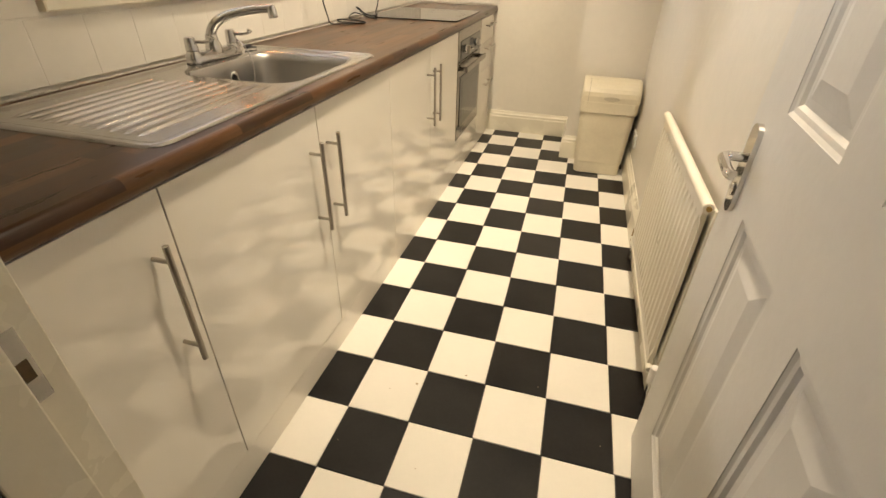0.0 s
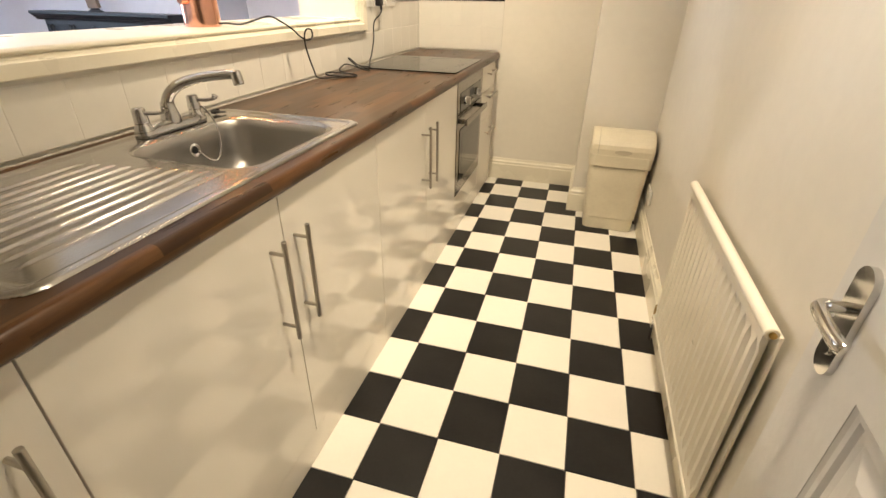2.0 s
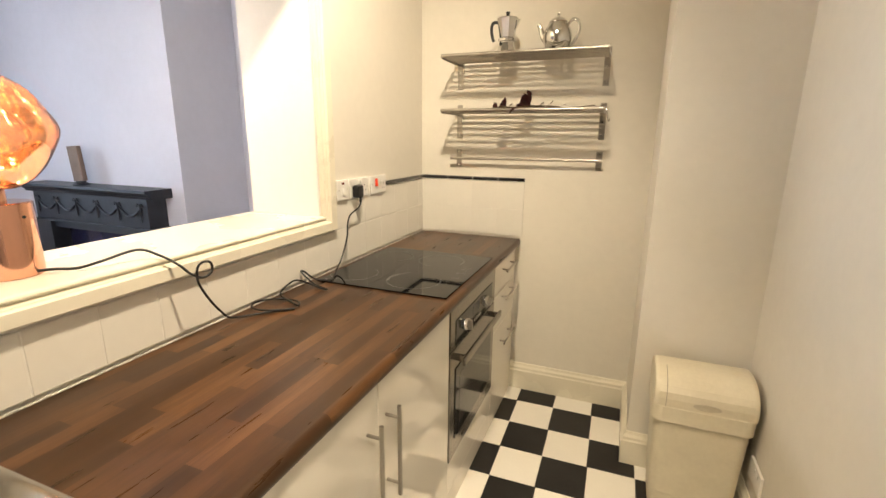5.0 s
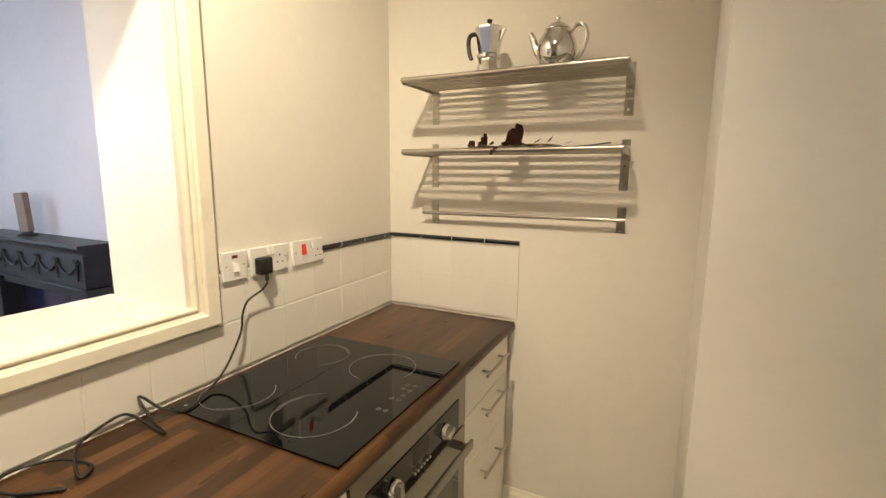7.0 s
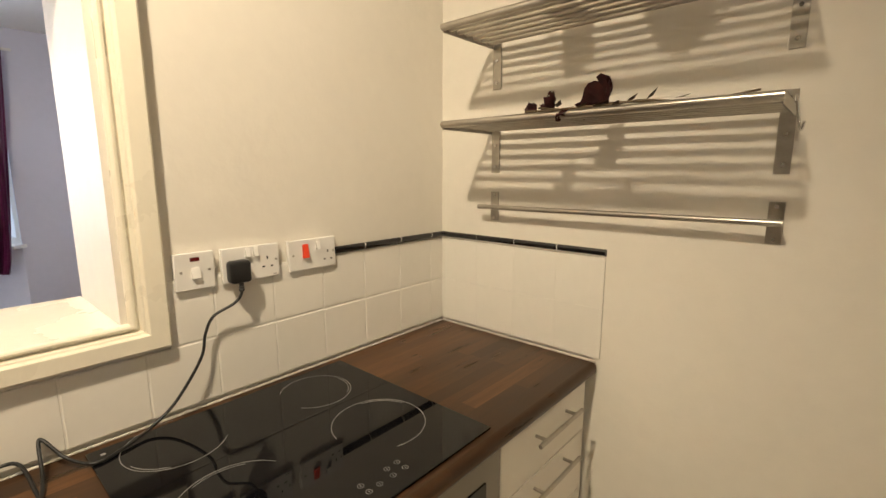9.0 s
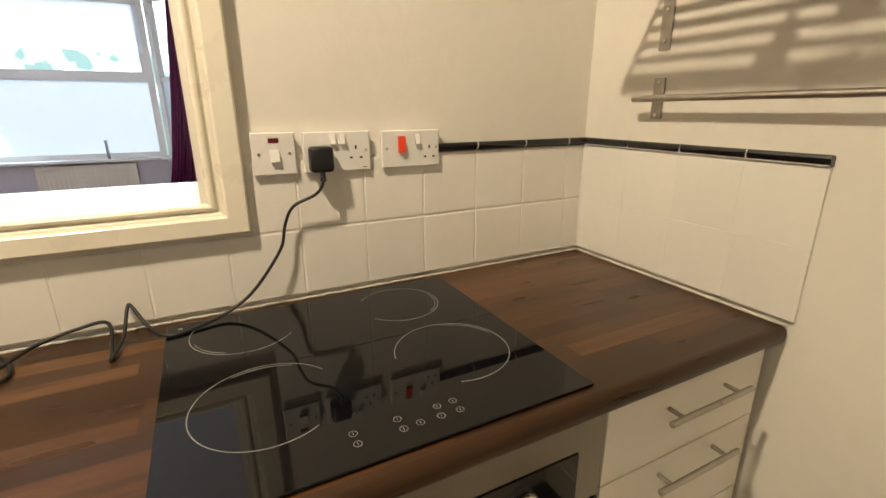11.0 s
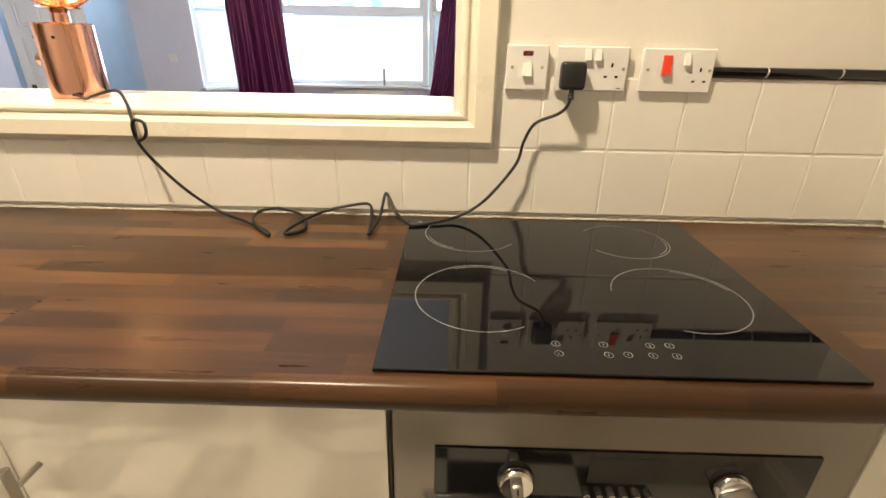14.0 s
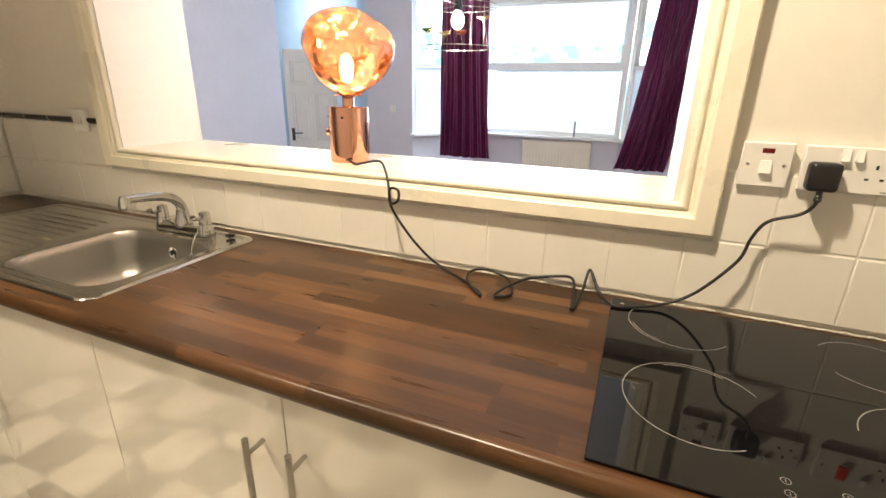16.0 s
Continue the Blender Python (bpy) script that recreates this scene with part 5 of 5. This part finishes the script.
# ---- fireplace in the next room ----
MX0, MX1, MZ, MY = -3.19, -1.81, 1.090, 3.600
fp = thing("fireplace", ((MX0 + MX1) / 2, LY, LFL), "black cast iron fireplace surround with garland relief", "fireplace")
shelf_prof = [(MY, MZ), (MY, MZ - 0.018), (MY + 0.010, MZ - 0.026), (MY + 0.022, MZ - 0.034), (MY + 0.030, MZ - 0.046), (MY + 0.040, MZ - 0.050), (MY + 0.046, MZ - 0.066), (LY, MZ - 0.066), (LY, MZ)]
part("mantel_shelf", prism(shelf_prof, "x", MX0, MX1), IRON, fp, "moulded black mantel shelf", smooth=False)
fz = MY + 0.055
part("frieze", box(MX0 + 0.07, MX1 - 0.07, fz, LY, MZ - 0.27, MZ - 0.066, 0.003), IRON, fp, "black frieze with garlands", smooth=False)
gar = bmesh.new()
span = (MX1 - MX0 - 0.26) / 5
for i in range(5):
    a = MX0 + 0.13 + i * span
    pts = [(a + span * t, fz - 0.006, MZ - 0.125 - 0.065 * math.sin(math.pi * t)) for t in [k / 10 for k in range(11)]]
    tube(pts, 0.008, 12, gar, radii=[0.005 + 0.005 * math.sin(math.pi * k / 10) for k in range(11)])
garland = part("garlands", gar, IRON, fp, "raised swags of garland")
garland["kind"] = "stuff"
for i in range(6):
    a = MX0 + 0.13 + i * span
    bw = rod((a, fz - 0.008, MZ - 0.10), (a, fz - 0.008, MZ - 0.225), 0.011, 0.004, 12)
    for s in (-1, 1):
        tube([(a, fz - 0.008, MZ - 0.115), (a + s * 0.022, fz - 0.010, MZ - 0.098), (a + s * 0.030, fz - 0.008, MZ - 0.118), (a, fz - 0.008, MZ - 0.12)], 0.005, 12, bw)
    part("bow", bw, IRON, fp, "raised bow and tassel")
for a, b in ((MX0 + 0.05, MX0 + 0.235), (MX1 - 0.235, MX1 - 0.05)):
    part("pilaster", box(a, b, fz - 0.008, LY, LFL, MZ - 0.27, 0.004), IRON, fp, "plain black pilaster", smooth=False)
part("capital", box(MX0 + 0.055, MX1 - 0.055, fz - 0.014, LY, MZ - 0.285, MZ - 0.270, 0.003), IRON, fp, "", smooth=False)
part("opening_slip", box(MX0 + 0.235, MX1 - 0.235, fz + 0.02, LY, MZ - 0.335, MZ - 0.285), IRON, fp, "", smooth=False)
part("fire_panel", box(MX0 + 0.235, MX1 - 0.235, LY - 0.03, LY - 0.012, LFL, MZ - 0.33), material("dark_blue_fire_tile", (0.02, 0.02, 0.06), 0.15), fp, "dark glossy blue fire back")
can = thing("pillar_candle", (-2.60, 3.70, MZ), "grey-brown square pillar ornament on a dark foot on the mantel", "ornament")
part("foot", lathe([(0, 0.055), (0.006, 0.055), (0.016, 0.032), (0.028, 0.030)], Matrix.Translation((-2.60, 3.70, MZ)), 28), IRON, can, "small dark round foot")
cbm = box(-0.045, 0.045, -0.018, 0.018, 0, 0.25, 0.004)
bmesh.ops.transform(cbm, matrix=Matrix.Translation((-2.60, 3.70, MZ + 0.027)) @ pose(0, 0, 0, 0, -4, 8), verts=cbm.verts)
part("block", cbm, CANDLE, can, "leaning grey-brown slab", smooth=False)

# ---- curtains ----
def curtain(y0t, y1t, y0b, y1b, z0, z1, x, label, seed):
    rr = random.Random(seed)
    root = thing("curtain", (x, (y0t + y1t) / 2, z0), label, "curtain", "plum curtains at the bay window")
    bm = bmesh.new()
    nu, nv = 110, 26
    folds = 5.5
    ph = [rr.uniform(0, 6.28) for _ in range(4)]
    g = {}
    for v in range(nv + 1):
        t = v / nv
        for u in range(nu + 1):
            s = u / nu
            a, b = y0b + (y0t - y0b) * t ** 0.7, y1b + (y1t - y1b) * t ** 0.7
            w = s + 0.018 * math.sin(5 * t + ph[0] + 4 * s)
            dep = (0.026 + 0.012 * math.sin(9 * s + ph[3])) * math.sin(2 * math.pi * folds * (w + 0.03 * math.sin(7 * s + ph[0])) + ph[1]) + 0.014 * math.sin(2 * math.pi * folds * 2.3 * w + ph[2] + 2 * t)
            dep *= 0.55 + 0.55 * (1 - t)
            if t > 0.955:
                dep = dep * 0.5 + 0.006 * math.sin(2 * math.pi * 26 * s)
            g[u, v] = bm.verts.new((x + dep, a + (b - a) * s, z0 + (z1 - z0) * t + 0.004 * math.sin(9 * s)))
    for u in range(nu):
        for v in range(nv):
            bm.faces.new((g[u, v], g[u + 1, v], g[u + 1, v + 1], g[u, v + 1]))
    bmesh.ops.solidify(bm, geom=bm.faces[:], thickness=0.003)
    part("cloth", bm, CURTAIN, root, "pleated plum satin cloth")
    return root


curtain(0.70, 1.25, 0.69, 1.33, 0.60, 2.40, LX + 0.10, "plum purple pleated curtain hanging at one side of the bay", 3)
curtain(2.93, 3.34, 2.70, 3.19, 0.60, 2.40, LX + 0.10, "plum purple pleated curtain pulled back beside the bay", 8)
pole = thing("curtain_pole", (LX + 0.10, 1.9, 2.42), "thin white curtain track across the bay", "curtain track")
part("track", box(LX + 0.085, LX + 0.115, 0.30, 3.40, 2.402, 2.42, 0.002), WHITEPL, pole, "", smooth=False)

# ---- radiator under the bay window ----
br_ = thing("bay_radiator", (LX - 0.66, 1.92, 0.2), "white ribbed panel radiator under the bay window", "radiator")
by0, by1, bz1 = 1.535, 2.385, 0.765
pr = box(LX - 0.66, LX - 0.645, by0, by1, 0.18, bz1, 0.003)
part("panel", pr, RADIATOR, br_, "white radiator panel", smooth=False)
for i in range(20):
    y = by0 + 0.03 + i * (by1 - by0 - 0.06) / 20
    part("rib", box(LX - 0.646, LX - 0.638, y, y + 0.022, 0.22, bz1 - 0.04, 0.003), RADIATOR, br_)
part("top_grille", box(LX - 0.70, LX - 0.640, by0, by1, bz1, bz1 + 0.012, 0.003), RADIATOR, br_, "", smooth=False)
st_ = thing("window_stay", (LX - 0.64, 2.16, 0.83), "slim dark upright window ornament on the sill", "ornament")
part("stick", box(LX - 0.645, LX - 0.632, 2.15, 2.175, 0.832, 1.02, 0.003), material("grey_metal_stay", (0.25, 0.26, 0.28), 0.4, 0.8), st_)

# ---- pendant with birds ----
PXC, PYC, PZC = -1.31, 1.98, 1.70
pen = thing("pendant_lamp", (PXC, PYC, PZC), "wire drum pendant lamp with small birds and glowing bulb", "ceiling lamp")
for z in (-0.135, 0.055):
    ringp = [(PXC + 0.20 * math.cos(radians(a)), PYC + 0.20 * math.sin(radians(a)), PZC + z) for a in range(0, 361, 9)]
    part("hoop", tube(ringp, 0.0022, 12), NICKEL, pen, "thin wire hoop")
for a in range(0, 360, 60):
    c, s = math.cos(radians(a)), math.sin(radians(a))
    part("wire", rod((PXC + 0.20 * c, PYC + 0.20 * s, PZC - 0.135), (PXC + 0.20 * c, PYC + 0.20 * s, PZC + 0.055), 0.0014, seg=12), NICKEL, pen)
    if a % 120 == 0:
        part("spoke", rod((PXC, PYC, PZC + 0.06), (PXC + 0.20 * c, PYC + 0.20 * s, PZC + 0.055), 0.0014, seg=12), NICKEL, pen)
part("holder", lathe([(0, 0.022), (0.05, 0.018), (0.06, 0.006)], Matrix.Translation((PXC, PYC, PZC + 0.035)), 20), BLACK, pen, "dark lamp holder")
part("bulb", lathe([(0, 0.012), (0.012, 0.026), (0.035, 0.034), (0.06, 0.030), (0.085, 0.014), (0.09, 0.013)], Matrix.Translation((PXC, PYC, PZC - 0.050)), 24), PBULB, pen, "glowing round bulb")
part("flex", rod((PXC, PYC, PZC + 0.09), (PXC, PYC, LTOP), 0.003, seg=12), CABLE, pen)
BIRD = (((0.03, -0.15, -0.055), (0.10, 0.12, 0.03)), ((0.12, -0.02, -0.085), (0.45, 0.28, 0.12)), ((0.10, 0.06, -0.08), (0.5, 0.10, 0.05)), ((-0.05, 0.12, 0.0), (0.35, 0.2, 0.05)))
for i, (d, col) in enumerate(BIRD):
    bx = Vector((PXC, PYC, PZC)) + Vector(d)
    bb = tube([bx + Vector((0, -0.035, 0.010)), bx + Vector((0, -0.02, 0.006)), bx, bx + Vector((0, 0.02, 0.008)), bx + Vector((0, 0.028, 0.014))], 0.01, 14, radii=[0.002, 0.007, 0.013, 0.009, 0.003])
    bird = part("bird", bb, material("bird_paint", col, 0.6), pen, "tiny painted decorative bird")
    part("perch", rod(bx + Vector((0, 0, -0.01)), Vector((PXC + d[0] * 1.2, PYC + d[1] * 1.25, PZC - 0.135)), 0.0012, seg=12), NICKEL, pen)
lamp("pendant_light", (PXC, PYC, PZC - 0.03), 330, (1.0, 0.93, 0.88), 0.035)

lamp("hall_light", (-4.35, -1.55, 2.35), 28, (0.85, 0.92, 1.0), 0.12)

# ---- inner door in the next room ----
idoor = thing("inner_door", (-4.0, -0.72, LFL), "white panelled inner door standing ajar with a dark handle", "door")
ang = math.atan2(-1.02 + 0.66, -3.52 + 3.98)
im = Matrix.Translation((-3.98, -0.66, LFL)) @ Matrix.Rotation(ang, 4, "Z")
iw = 0.62
sl = box(0, iw, -0.036, 0, 0.005, 1.93)
part("leaf", sl if bmesh.ops.transform(sl, matrix=im, verts=sl.verts) is not None else sl, DOORPAINT, idoor, "white inner door leaf", smooth=False)
for a, b in ((0.07, iw / 2 - 0.035), (iw / 2 + 0.035, iw - 0.07)):
    for z0, z1 in ((0.15, 0.72), (0.88, 1.45), (1.54, 1.80)):
        rings = []
        for ins, dep in ((0.0, 0.0008), (0.008, 0.006), (0.02, 0.003), (0.035, 0.009), (0.05, 0.010)):
            rings.append([(a + ins, 0.0 + dep, z0 + ins), (b - ins, dep, z0 + ins), (b - ins, dep, z1 - ins), (a + ins, dep, z1 - ins)])
        pbm = loft(rings)
        bmesh.ops.transform(pbm, matrix=im, verts=pbm.verts)
        part("panel", pbm, DOORPAINT, idoor, "", smooth=False)
ih = rod((iw - 0.05, 0, 0.98), (iw - 0.05, 0.04, 0.98), 0.009)
rod((iw - 0.05, 0.04, 0.98), (iw - 0.15, 0.045, 0.98), 0.008, bm=ih)
box(iw - 0.068, iw - 0.032, 0, 0.006, 0.89, 1.04, bm=ih)
bmesh.ops.transform(ih, matrix=im, verts=ih.verts)
part("door_handle", ih, IRON, idoor, "dark lever handle")
isw = thing("wall_switch", (LX, 0.02, 1.12), "small white light switch on the living room wall", "electrical fitting")
part("faceplate", box(LX + 0.0005, LX + 0.010, -0.03, 0.05, 1.08, 1.16, 0.002), WHITEPL, isw, "", smooth=False)


# ---- the floor's and walls' tiles ----
for i, j in TILES:
    ob = new("floor_tile", tile_meshes[(i + j + 1) % 2])
    ob.parent = floor
    m = Matrix.Translation(origin) @ Matrix.Translation((-math.sin(SKEW) * j * PY, 0, 0)) @ Matrix.Translation((i * PX, j * PY + i * PX * 0.006, 0)) @ Matrix.Rotation(radians(0.4), 4, "Z")
    ob.matrix_local = m

for z, h in ((0.921, 0.148), (1.0705, 0.148)):
    if z < 1.0:
        tiled(wall_hatch, "x", FAR - 0.008, NEAR + 0.01, z, h, joints=0.064)
    else:
        tiled(wall_hatch, "x", FAR - 0.008, OPEN_B + 0.086, z, h, joints=0.064)
        tiled(wall_hatch, "x", OPEN_A - 0.080, NEAR + 0.01, z, h)
    tiled(wall_far, "far", 0.607, 0.008, z, h)
    tiled(wall_near, "near", 0.607, 0.008, z, h)
border(wall_hatch, "x", FAR - 0.008, 3.522, first=0.064)
border(wall_hatch, "x", OPEN_A - 0.080, NEAR + 0.01)
border(wall_far, "far", 0.610, 0.012)
border(wall_near, "near", 0.610, 0.012)

bed = box(0.0005, 0.0064, OPEN_B + 0.086, FAR - 0.008, 0.922, 1.220)
box(0.0005, 0.0064, OPEN_A - 0.080, OPEN_B + 0.086, 0.922, 1.069, bm=bed)
box(0.0005, 0.0064, NEAR + 0.012, OPEN_A - 0.080, 0.922, 1.220, bm=bed)
box(0.0005, 0.0088, FAR - 0.0088, FAR - 0.0005, 0.922, 1.2200, bm=bed)
for ya, yb in ((3.526, FAR - 0.010), (NEAR + 0.014, OPEN_A - 0.083)):
    tube([(0.006, ya, 1.2325), (0.006, yb, 1.2325)], 0.0118, 12, bed, flat=0.72)
part("grout_bed", bed, GROUT, wall_hatch, "pale grout between the glazed tiles", smooth=False)
part("grout_bed", box(0.0085, 0.606, FAR - 0.0066, FAR - 0.0005, 0.922, 1.220, bm=box(0.016, 0.606, FAR - 0.0115, FAR - 0.0005, 1.2235, 1.2415)), GROUT, wall_far, "pale grout between the glazed tiles", smooth=False)
